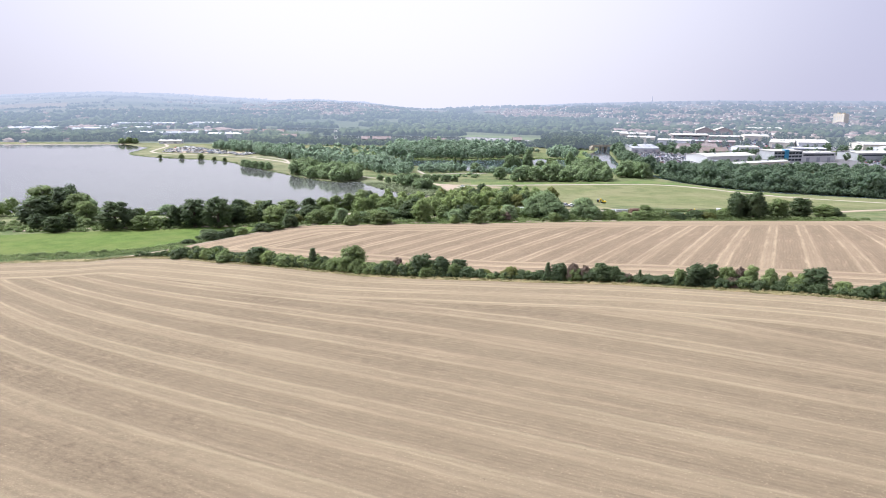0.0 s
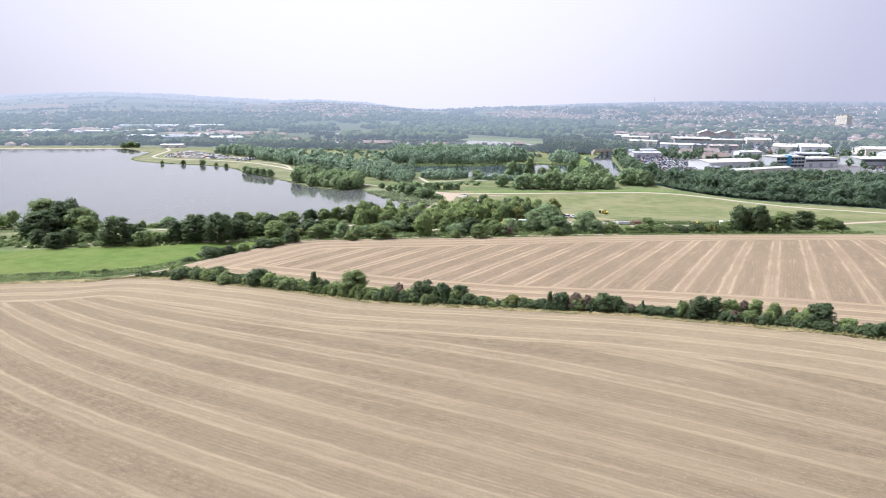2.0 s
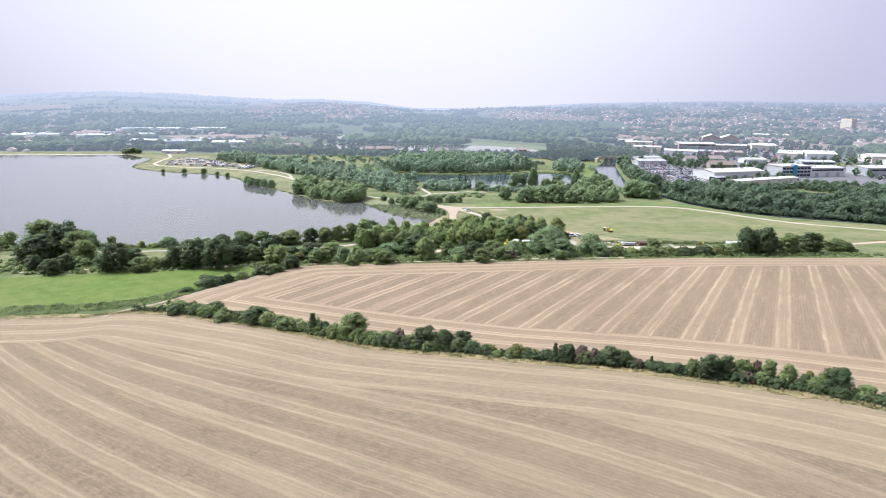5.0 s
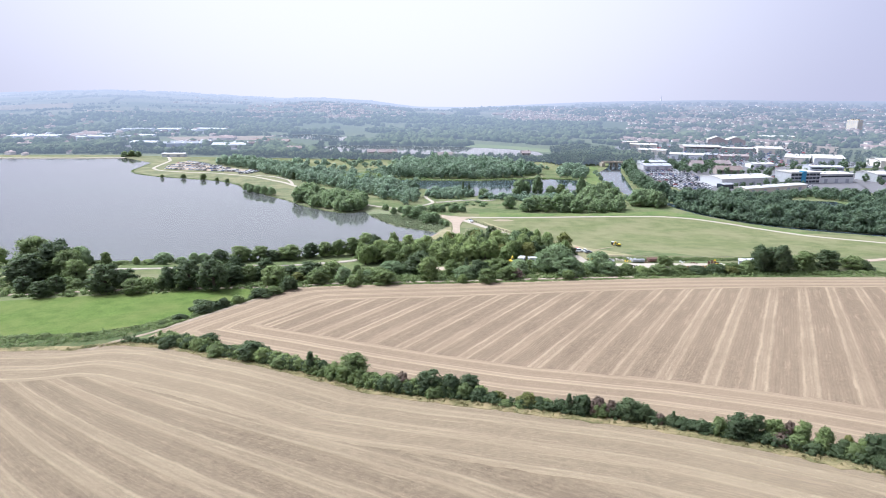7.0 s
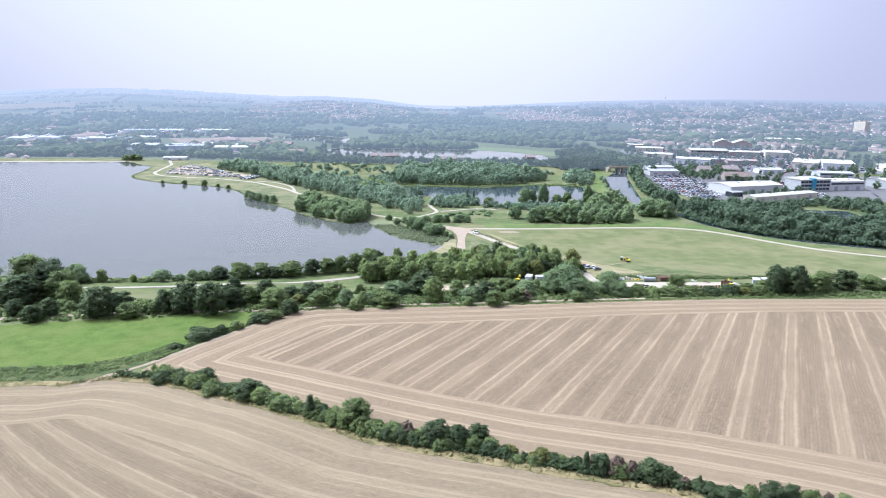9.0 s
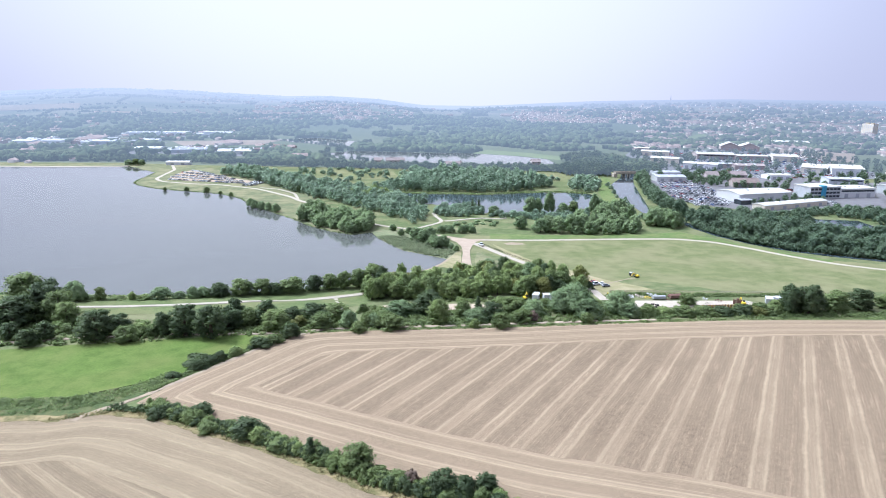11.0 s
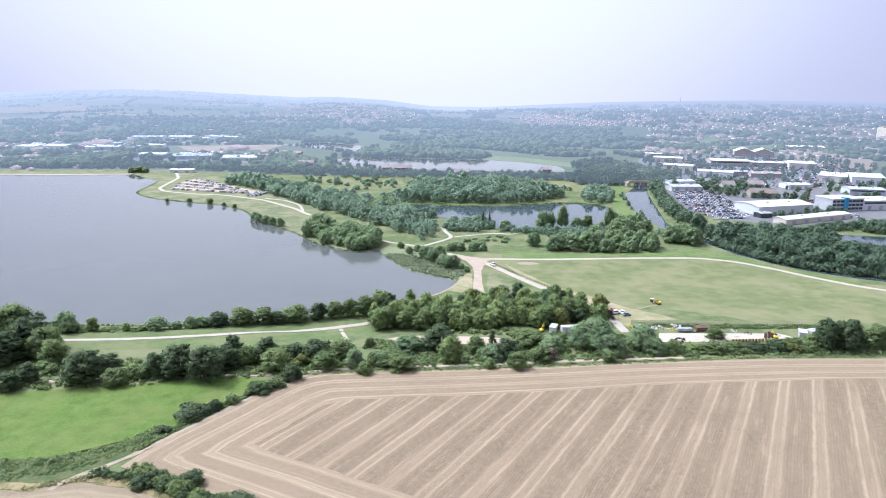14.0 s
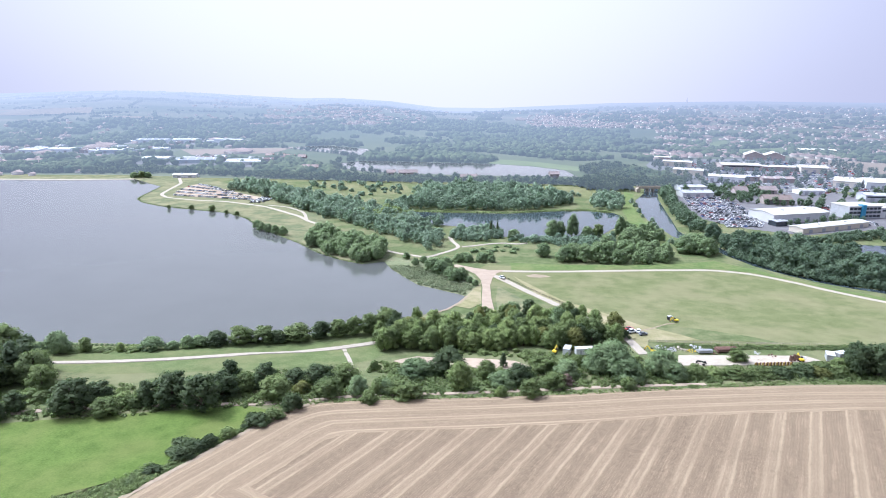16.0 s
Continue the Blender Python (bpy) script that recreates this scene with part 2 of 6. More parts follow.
M["leaf_willow"] = foliage("leaf_willow", (0.165, 0.235, 0.116), (0.375, 0.465, 0.24), 0.52)
M["leaf_yellow"] = foliage("leaf_turning", (0.14, 0.16, 0.05), (0.3, 0.3, 0.095), 0.45)
M["leaf_brown"] = foliage("leaf_reddish", (0.12, 0.085, 0.065), (0.25, 0.18, 0.14), 0.3)
# leaf colour lifted pale and bluish to stand in for haze over middle woods
M["leaf_hazed"] = foliage("leaf_hazed", (0.2, 0.29, 0.205), (0.46, 0.555, 0.405), 0.62)
M["leaf_reed"] = foliage("leaf_reed", (0.25, 0.29, 0.17), (0.4, 0.44, 0.27), 0.6)
M["leaf_dry"] = foliage("grass_dry", (0.16, 0.145, 0.06), (0.4, 0.33, 0.17), 0.45)
M["bark"] = plain("bark", (0.1, 0.08, 0.06), 0.95, 0.3, 1.5)
# far surfaces: own colours with the painted haze glow mixed over them
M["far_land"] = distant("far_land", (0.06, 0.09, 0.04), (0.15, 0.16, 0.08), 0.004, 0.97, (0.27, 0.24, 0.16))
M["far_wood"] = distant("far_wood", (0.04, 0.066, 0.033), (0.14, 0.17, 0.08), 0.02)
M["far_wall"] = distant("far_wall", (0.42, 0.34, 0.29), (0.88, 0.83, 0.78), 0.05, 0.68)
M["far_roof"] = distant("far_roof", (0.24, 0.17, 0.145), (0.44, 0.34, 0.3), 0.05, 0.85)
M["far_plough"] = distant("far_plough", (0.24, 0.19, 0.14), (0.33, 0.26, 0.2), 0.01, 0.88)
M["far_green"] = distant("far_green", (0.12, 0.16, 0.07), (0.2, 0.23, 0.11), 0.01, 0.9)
M["white"] = plain("white_cladding", (0.6, 0.6, 0.6), 0.5, 0.08, 0.1)
M["roof_white"] = plain("pale_sheet_roof", (0.48, 0.465, 0.43), 0.6, 0.18, 0.12)
M["roof_grey"] = plain("grey_sheet_roof", (0.36, 0.37, 0.4), 0.6, 0.15, 0.08)
M["roof_brown"] = plain("brown_tile_roof", (0.25, 0.2, 0.18), 0.85, 0.2, 0.3)
M["brick"] = plain("red_brick", (0.36, 0.31, 0.285), 0.9, 0.2, 0.4)
M["cream"] = plain("cream_render", (0.62, 0.56, 0.47), 0.8, 0.08, 0.3)
M["dark"] = plain("dark_glass", (0.04, 0.05, 0.06), 0.15, 0.3, 0.3, spec=0.6)
M["blue"] = plain("blue_panel", (0.06, 0.26, 0.42), 0.4, 0.12, 0.3)
M["steel"] = plain("dull_steel", (0.4, 0.41, 0.42), 0.5, 0.15, 0.5)
M["yellow"] = plain("yellow_paint", (0.75, 0.55, 0.04), 0.45, 0.1, 1.0)
M["ochre"] = plain("ochre_steel", (0.42, 0.28, 0.08), 0.7, 0.3, 1.0)
M["rust"] = plain("rusty_iron", (0.17, 0.1, 0.078), 0.9, 0.3, 1.0)
M["concrete"] = plain("concrete", (0.4, 0.35, 0.28), 0.9, 0.2, 0.4)
M["rubber"] = plain("rubber", (0.03, 0.03, 0.03), 0.9, 0.1, 1.0)
M["earth"] = plain("trodden_earth", (0.3, 0.24, 0.17), 0.95, 0.2, 0.4)
M["fringe"] = grassy("long_green_grass", (0.092, 0.145, 0.046), (0.15, 0.2, 0.07), (0.2, 0.21, 0.09), 0.3, 0.06)
M["weeds"] = grassy("rank_weeds", (0.055, 0.082, 0.032), (0.1, 0.13, 0.052), (0.16, 0.15, 0.07), 0.3, 0.2)
# hall paints, mostly paler or bluer copies with haze put into the colour
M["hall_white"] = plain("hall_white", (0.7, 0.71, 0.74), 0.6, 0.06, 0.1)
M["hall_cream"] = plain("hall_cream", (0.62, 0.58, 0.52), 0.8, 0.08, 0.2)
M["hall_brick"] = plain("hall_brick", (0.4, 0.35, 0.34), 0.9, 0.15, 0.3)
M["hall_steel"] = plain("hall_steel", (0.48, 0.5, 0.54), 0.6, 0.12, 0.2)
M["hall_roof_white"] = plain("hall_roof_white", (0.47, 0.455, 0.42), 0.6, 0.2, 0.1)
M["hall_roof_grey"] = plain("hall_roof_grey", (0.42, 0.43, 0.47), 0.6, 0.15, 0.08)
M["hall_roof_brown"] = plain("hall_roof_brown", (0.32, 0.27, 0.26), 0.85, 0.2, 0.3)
# far hall paints with the same haze glow mixed in
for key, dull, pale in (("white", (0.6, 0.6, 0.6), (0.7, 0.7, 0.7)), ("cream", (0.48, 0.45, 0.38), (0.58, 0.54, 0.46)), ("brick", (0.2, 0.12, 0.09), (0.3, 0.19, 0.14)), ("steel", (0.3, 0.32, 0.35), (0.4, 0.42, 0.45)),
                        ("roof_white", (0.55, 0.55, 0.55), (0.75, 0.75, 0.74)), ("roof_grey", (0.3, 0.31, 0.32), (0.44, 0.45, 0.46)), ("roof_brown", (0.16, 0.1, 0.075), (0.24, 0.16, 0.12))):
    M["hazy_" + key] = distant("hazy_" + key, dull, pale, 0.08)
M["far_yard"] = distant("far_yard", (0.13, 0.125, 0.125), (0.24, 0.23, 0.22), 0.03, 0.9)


# ---- the lie of the land ----
def step(a, b, x):
    t = np.clip((np.asarray(x, float) - a) / (b - a), 0, 1)
    return t * t * (3 - 2 * t)


RIDGE_AZ = (-1.6, -0.62, -0.55, -0.52, -0.47, -0.42, -0.38, -0.34, -0.3, -0.25, -0.21, -0.17, -0.12, -0.08, -0.05, 0.03, 0.055, 0.115, 0.155, 0.2, 0.24, 0.31, 0.39, 0.46, 0.56, 1.6)
RIDGE_Z = (60, 50, 69, 75, 82, 78, 73, 61, 55, 45, 52, 47, 35, 12, -3, -2, 4, 20, 31, 43, 49, 59, 69, 69, 73, 60)
RISE_AZ, RISE_Z = (-1.6, -0.4, -0.3, -0.2, -0.05, 0.1, 0.3, 0.6, 1.6), (3, 3, 12, 20, 24, 17, 10, 6, 6)


def land(x, y):
    """Height in metres over the lake: a hillside under the fields, a flat valley, far hills."""
    x, y = np.asarray(x, float), np.asarray(y, float)
    hx, hy = np.clip(x, -217, 275), np.clip(y, -125, 350)
    hill = 32.14 + 0.1045 * hx - 0.0938 * hy - 3.516e-4 * hx * hy
    east = step(-33, 25, x)
    foot = 5.8 * ((1 - east) * step(323, 271, y) + east * step(475, 288, y))
    z = np.maximum(hill, foot) + 2.5 * np.log1p(np.exp(-np.abs(hill - foot) / 2.5)) - 1.7 * step(250, 325, y)
    z = np.maximum(z * step(533, 467, y) * (1 - (1 - east) * step(317, 329, y)), 0)
    r, az = np.hypot(x, y), np.arctan2(x, y)
    ridge = np.interp(az, RIDGE_AZ, RIDGE_Z)
    knolls = 4 * np.sin(x / 310 + 1) * np.sin(y / 420) + 3 * np.sin(x / 140 + y / 230)
    far = step(1500, 4250, r) * ridge + step(1500, 2500, r) * step(3500, 2700, r) * (knolls + np.interp(az, RISE_AZ, RISE_Z))
    return z + np.where((y > 600) | (r > 1400), far, 0)


def link(name, verts, faces, material, parent=None):
    me = bpy.data.meshes.new(name)
    me.from_pydata([tuple(map(float, v)) for v in verts], [], [tuple(map(int, f)) for f in faces])
    for m in material if isinstance(material, (list, tuple)) else [material]:
        me.materials.append(m)
    ob = new(name, me)
    ob.parent = parent
    return ob


def part(name, bm, material, parent=None, label=""):
    """One mesh object from a bmesh, under a thing or a part."""
    me = bpy.data.meshes.new(name)
    bm.to_mesh(me)
    bm.free()
    me.materials.append(material)
    ob = new(name, me)
    ob.parent = parent
    return tagged(ob, label)


def thing(name, place=(0, 0, 0), turn=0.0, label="", category="", group="", kind="", scale=1.0):
    ob = new(name)
    ob.matrix_world = pose(*place, 0, 0, turn) @ Matrix.Scale(scale, 4)
    return tagged(ob, label, category, group, kind)


def structure(ob, label, category):
    return tagged(ob, label, category, "", "structure")


def graded(knots):
    """Grid lines: (from, to, step) stretches one after another."""
    out = []
    for a, b, s in knots:
        out += list(np.linspace(a, b, max(1, round((b - a) / s)), endpoint=False))
    return np.array(out + [knots[-1][1]])


gx = graded([(-4600, -1500, 155), (-1500, -400, 55), (-400, -222, 15), (-222, 300, 6), (300, 520, 15), (520, 1500, 50), (1500, 4600, 155)])
gy = graded([(-1200, -132, 60), (-132, 540, 6), (540, 900, 20), (900, 1600, 50), (1600, 4700, 75)])
XX, YY = np.meshgrid(gx, gy)
ZZ = land(XX, YY) - 0.03
nx = len(gx)
cells = [(j * nx + i, j * nx + i + 1, (j + 1) * nx + i + 1, (j + 1) * nx + i) for j in range(len(gy) - 1) for i in range(nx - 1)]
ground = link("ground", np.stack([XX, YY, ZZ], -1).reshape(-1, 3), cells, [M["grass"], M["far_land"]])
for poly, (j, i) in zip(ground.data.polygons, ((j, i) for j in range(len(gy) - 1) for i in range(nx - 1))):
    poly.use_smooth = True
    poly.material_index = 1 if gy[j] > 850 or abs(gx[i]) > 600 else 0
structure(ground, "rough grass land running out to hazy far hills", "ground")


def drape(name, outline, material, lift=0.1, cell=12.0, level=None, fields=None):
    """A sheet over the land inside an outline of (x, y) points, cut into cells so that it follows the slopes."""
    bm = bmesh.new()
    bm.faces.new([bm.verts.new((x, y, 0)) for x, y in outline])
    bmesh.ops.triangulate(bm, faces=bm.faces[:])
    xs, ys = [p[0] for p in outline], [p[1] for p in outline]
    if level is None:
        for axis, lo, hi in ((0, min(xs), max(xs)), (1, min(ys), max(ys))):
            for k in np.arange(math.floor(lo / cell) + 1, hi / cell):
                co, no = [0, 0, 0], [0, 0, 0]
                co[axis], no[axis] = k * cell, 1
                bmesh.ops.bisect_plane(bm, geom=bm.verts[:] + bm.edges[:] + bm.faces[:], plane_co=co, plane_no=no, dist=1e-4)
    p = np.array([v.co[:2] for v in bm.verts])
    z = land(p[:, 0], p[:, 1]) + lift if level is None else np.full(len(p), level)
    for v, h in zip(bm.verts, z):
        v.co.z = h
    bmesh.ops.recalc_face_normals(bm, faces=bm.faces[:])
    if sum(f.normal.z * f.calc_area() for f in bm.faces) < 0:
        bmesh.ops.reverse_faces(bm, faces=bm.faces[:])
    ob = part(name, bm, material)
    for key, f in (fields or {}).items():
        at = ob.data.attributes.new(key, "FLOAT", "POINT")
        at.data.foreach_set("value", np.asarray(f(p[:, 0], p[:, 1]), np.float32))
    for q in ob.data.polygons:
        q.use_smooth = True
    return ob


def resample(line, gap):
    p = np.array(line, float)
    d = np.r_[0, np.cumsum(np.hypot(*np.diff(p, axis=0).T))]
    s = np.linspace(0, d[-1], max(2, round(d[-1] / gap) + 1))
    q = np.stack([np.interp(s, d, p[:, 0]), np.interp(s, d, p[:, 1])], 1)
    for _ in range(3 if len(q) > 4 else 0):
        q[1:-1] = (q[:-2] + 2 * q[1:-1] + q[2:]) / 4
    return q


def sideways(q):
    t = np.gradient(q, axis=0)
    t /= np.linalg.norm(t, axis=1)[:, None] + 1e-9
    return np.stack([-t[:, 1], t[:, 0]], 1)


def ribbon(name, line, width, material, lift=0.18, gap=4.0, rag=0.05, seed=1):
    """A path or road laid over the land, with slightly ragged edges and a thickness that goes into the ground."""
    rng = np.random.default_rng(seed)
    q = resample(line, gap)
    n = sideways(q)
    w = width / 2 * (1 + rag * rng.standard_normal((len(q), 2)))
    a, b = q + n * w[:, :1], q - n * w[:, 1:]
    za, zb = land(*a.T) + lift, land(*b.T) + lift
    verts = np.concatenate([np.c_[a, za], np.c_[b, zb], np.c_[a + n * 0.4, za - 0.6], np.c_[b - n * 0.4, zb - 0.6]])
    k = len(q)
    faces = []
    for i in range(k - 1):
        faces += [(i, k + i, k + i + 1, i + 1), (2 * k + i, i, i + 1, 2 * k + i + 1), (k + i, 3 * k + i, 3 * k + i + 1, k + i + 1)]
    return link(name, verts, faces, material)


def edge_distance(line):
    p = np.array(line, float)

    def f(x, y):
        q = np.stack([x, y], 1)
        best = np.full(len(q), 1e9)
        for a, b in zip(p[:-1], p[1:]):
            ab = b - a
            t = np.clip(((q - a) @ ab) / (ab @ ab), 0, 1)
            best = np.minimum(best, np.linalg.norm(q - a - t[:, None] * ab, axis=1))
        return best
    return f


# ---- fields ----
HEDGE_FOOT = [(-126, 192), (-110, 192), (-97, 196), (-82, 193), (-69, 186), (-51, 177), (-34, 166), (-20, 156), (-4, 149), (9, 144),
              (20, 139), (29, 135.5), (38, 131.5), (46, 126.5), (53.5, 121.5), (60, 116.5), (66, 112), (74, 104), (100, 70), (140, 0), (150, -80)]
near_edge = [(-320, 168), (-200, 186)] + HEDGE_FOOT


def near_swath(x, y):
    X, Y = x / 100, y / 100
    s = Y + 0.4714 * X + 0.1408 * X * X - 0.1307 * X * Y - 0.5159 * Y * Y - 0.2121 * X * X * Y - 0.1041 * X * Y * Y + 0.1144 * Y ** 3
    t = np.linspace(-2, 3, 2000)
    run = (77 * np.interp(s, t - 0.5159 * t * t + 0.1144 * t ** 3, t) + 0.5) / 9
    return 9 * np.interp(run, (-20, 3.75, 4.65, 5.45, 6.4, 7.45, 8.6, 9.85, 11.2, 12.3, 32.3), (-20.25, 3.5, 4.5, 5.5, 6.5, 7.5, 8.5, 9.5, 10.5, 11.5, 31.5))


near_field = drape("near_field", near_edge + [(-320, -80)], M["stubble"], 0.05, 6.0, None, {"swath": near_swath, "edge": edge_distance(near_edge), "way": lambda x, y: 0.77 * x - 0.64 * y})
structure(near_field, "harvested stubble field with curved pale straw swaths", "field")

F2_NEAR = [(-92, 203), (-54, 184), (-15, 162), (10, 149), (40, 137), (52, 130.5), (62, 124.5), (78, 112), (108, 74), (150, 0), (160, -40)]
F2_FAR = [(420, 312), (200, 303), (148, 299), (116, 296), (90, 292), (58, 287), (27, 280), (-2, 275), (-31, 271), (-52, 268)]
F2_LEFT = [(-57, 266), (-63, 262), (-68, 254), (-76, 238), (-85, 221), (-90, 210)]
ring = F2_NEAR + [(420, -40)] + F2_FAR + F2_LEFT
far_field = drape("far_field", ring, M["stubble_rows"], 0.05, 6.0, None,
                  {"swath": lambda x, y: 0.885 * x - 0.465 * y + 0.9 + 5.0, "edge": edge_distance(F2_FAR + F2_LEFT + F2_NEAR), "way": lambda x, y: 0.465 * x + 0.885 * y})
structure(far_field, "harvested stubble field with straight pale straw swaths", "field")

green_field = drape("green_field", [(-320, 180), (-200, 199), (-135, 205), (-112, 207), (-100, 210), (-92, 221), (-80, 236), (-71, 252), (-66, 259), (-79, 263), (-114, 255), (-144, 248), (-175, 240), (-320, 232)], M["lush"], 0.05, 6.0)
structure(green_field, "lush bright green grass field", "field")
meadow = drape("meadow", [(5, 478), (-2, 462), (8, 440), (30, 405), (60, 356), (72, 341), (109, 341), (159, 344), (190, 350), (300, 362), (330, 400), (222, 424), (190, 464), (164, 488), (130, 484), (92, 479), (40, 470)], M["meadow"], 0.05, 6.0)
structure(meadow, "wide mown meadow of pale green grass", "meadow")

# ---- water ----
LAKE = [(-1500, 640), (-900, 760), (-562, 811), (-484, 817), (-410, 833), (-391, 815), (-353, 779), (-348, 749), (-343, 715), (-339, 698), (-325, 679), (-299, 660), (-261, 646),
        (-225, 634), (-196, 608), (-178, 576), (-147, 542), (-129, 522), (-111, 498), (-92, 480), (-75, 470), (-62, 478), (-56, 462), (-46, 444), (-36, 428), (-16, 415), (-7, 408),
        (-11, 397), (-17, 387), (-36, 372), (-66, 351), (-89, 341), (-111, 334), (-133, 331), (-155, 329), (-178, 327), (-210, 325), (-300, 322), (-1500, 330)]
structure(drape("lake", LAKE, M["water"], 0, 0, 0.04), "large calm grey lake reflecting the hazy sky", "lake")
POND = [(-62, 658), (-33, 656), (3, 657), (29, 658), (56, 669), (84, 678), (105, 680), (128, 672), (133, 655), (120, 613), (96, 572), (66, 552), (41, 560), (19, 560), (9, 588), (-21, 597), (-45, 605), (-58, 629)]
structure(drape("pond", POND, M["pond_water"], 0, 0, 0.04), "dark still pond between woods", "pond")
MERE = [(-205, 1042), (-178, 1088), (-70, 1081), (18, 1080), (85, 1052), (130, 1008), (137, 940), (83, 937), (7, 932), (-76, 938), (-156, 957), (-185, 986)]
structure(drape("mere", MERE, M["water"], 0, 0, 0.04), "long pale mere beyond the houses", "pond")
structure(drape("far_pond", [(-366, 1304), (-291, 1360), (-202, 1299), (-186, 1232), (-200, 1167), (-236, 1201), (-310, 1254)], M["water"], 0, 0, 0.04), "far pond shining pale", "pond")
CANAL = [(206, 861), (188, 799), (166, 747), (155, 683), (151, 641), (152, 614), (153, 575), (163, 553), (170, 533), (173, 512), (180, 488), (192.5, 466.5), (204, 453), (215, 443.5), (230, 434), (345, 387),
         (345, 390), (239, 437), (219, 446), (207, 457), (195, 471), (183, 497), (179, 520), (175, 545), (165, 572), (164, 597), (169, 623), (180, 686), (192, 753), (204, 801), (222, 861)]
structure(drape("river", CANAL, M["pond_water"], 0, 0, 0.04), "narrow dark river running between tree banks", "river")
structure(drape("tree_pond", [(262, 548), (286, 560), (320, 556), (318, 520), (285, 494), (259, 492), (266, 522)], M["pond_water"], 0, 0, 0.04), "small dark pond ringed by trees", "pond")
SPIT = [(-410, 834), (-391, 816), (-353, 780), (-347, 749), (-342, 715), (-338, 698), (-325, 680), (-299, 661), (-261, 647), (-225, 635), (-196, 609), (-178, 577), (-147, 543), (-129, 523), (-111, 499), (-92, 481),
        (-75, 471), (-62, 479), (-60, 498), (-88, 548), (-111, 577), (-147, 648), (-199, 723), (-275, 803), (-352, 868), (-425, 866)]
structure(drape("spit", SPIT, M["bank"], 0.1, 40), "mown grass spit reaching into the lake", "bank")
structure(drape("dam", [(-1500, 640), (-900, 762), (-562, 813), (-484, 819), (-410, 835), (-425, 872), (-580, 852), (-900, 800), (-1500, 680)], M["bank"], 0.3, 40), "long low grass dam along the far shore", "bank")
structure(drape("lake_bank", [(-36, 372), (-66, 351), (-89, 341), (-111, 334), (-133, 331), (-155, 329), (-178, 327), (-300, 322), (-300, 292), (-164, 290), (-140, 288), (-100, 296), (-62, 306), (-45, 316), (-42, 328), (-42, 343)], M["mown"], 0.05, 6.0), "mown grass bank beside the lake path", "bank")
structure(drape("reed_bank", [(-62, 479), (-56, 463), (-46, 445), (-36, 429), (-16, 416), (-7, 410), (-2, 427), (-2, 441), (-5, 453), (-17, 466), (-32, 473), (-42, 486), (-58, 490)], M["reeds"], 0.06, 6.0), "reed bed at the water's edge", "reeds")
structure(drape("glade", [(-195, 846), (-139, 846), (-80, 820), (-70, 778), (-92, 755), (-122, 751), (-166, 786)], M["meadow"], 0.1, 40), "grass glade between far woods", "meadow")
structure(drape("long_glade", [(40, 838), (100, 844), (154, 829), (148, 786), (118, 755), (97, 776), (62, 805)], M["meadow"], 0.1, 40), "grass strip behind the pond wood", "meadow")
structure(drape("far_bank", [(20, 1084), (88, 1056), (133, 1012), (150, 1000), (175, 1040), (110, 1110), (40, 1150)], M["far_green"], 0.1, 80), "pale grass bank beside the mere", "bank")
structure(drape("river_bank", [(169, 809), (175, 790), (160, 732), (151, 680), (147, 636), (149, 605), (147, 563), (141, 535), (130, 533), (132, 561), (127, 614), (135, 650), (138, 682)], M["fringe"], 0.1, 20), "mown green bank beside the river", "bank")
structure(drape("meadow_fringe", [(20, 482), (60, 480), (92, 483), (130, 489), (158, 499), (176, 480), (190, 461), (207, 440), (228, 424), (222, 419), (205, 436), (189, 456), (171, 472), (148, 479), (108, 475), (53, 467), (20, 464)], M["fringe"], 0.16, 20), "bright green grass strip between path and river", "grass")

# ---- paths and roads ----
structure(ribbon("lake_path", [(-175, 299), (-164, 300), (-146, 303), (-126, 308), (-105, 315), (-85, 323), (-62, 332), (-49, 338), (-40, 346)], 3.2, M["path"], 0.32, 2.0), "pale gravel path along the lake", "path")
structure(ribbon("link_path", [(-60, 331), (-55, 316), (-52, 306), (-50, 290)], 1.6, M["path"]), "narrow gravel link path", "path")
structure(ribbon("meadow_path", [(10, 461.5), (30, 462), (53, 464), (108, 472), (148, 476), (170, 469), (187, 453), (203, 434), (221, 417), (269, 388), (300, 372)], 3.4, M["path"]), "pale gravel path round the meadow", "path")
structure(drape("sandy_road", [(-15, 475), (-3, 467), (7, 462.6), (16, 464), (10, 455), (7.4, 444), (5.6, 431), (5.6, 404), (6.4, 386), (4, 370), (0, 370), (0.4, 404), (1.2, 425), (0.4, 441), (-3, 454), (-8.5, 462), (-17, 470)], M["sand"], 0.24, 8), "broad sandy track widening where the paths meet", "road")
structure(drape("trampled_shore", [(-7.5, 411), (-11, 400), (-14, 392), (-6, 388), (0, 396), (0.2, 420), (0.5, 436), (-2, 428)], M["dry"], 0.13, 6), "dry trampled grass between the track and the water", "grass")
structure(drape("beach", [(-8, 409.5), (-12, 398), (-18, 387), (-25, 380), (-23.6, 379), (-16.7, 386), (-10.7, 397), (-6.6, 408.5)], M["earth"], 0.16, 8), "strip of bare sand at the water's edge", "beach")
structure(drape("trodden_grass", [(10, 429), (17, 415), (27, 394), (34, 376), (8, 376), (8, 405)], M["bank"], 0.12, 6), "dry trodden grass beside the track", "grass")
structure(drape("dry_margin", [(20, 452), (32, 428), (44, 403), (59, 386), (74, 366), (90, 352), (96, 345), (74, 344), (60, 354), (52, 372), (40, 397), (30, 417)], M["dry"], 0.12, 6), "dry yellowed edge of the meadow", "grass")
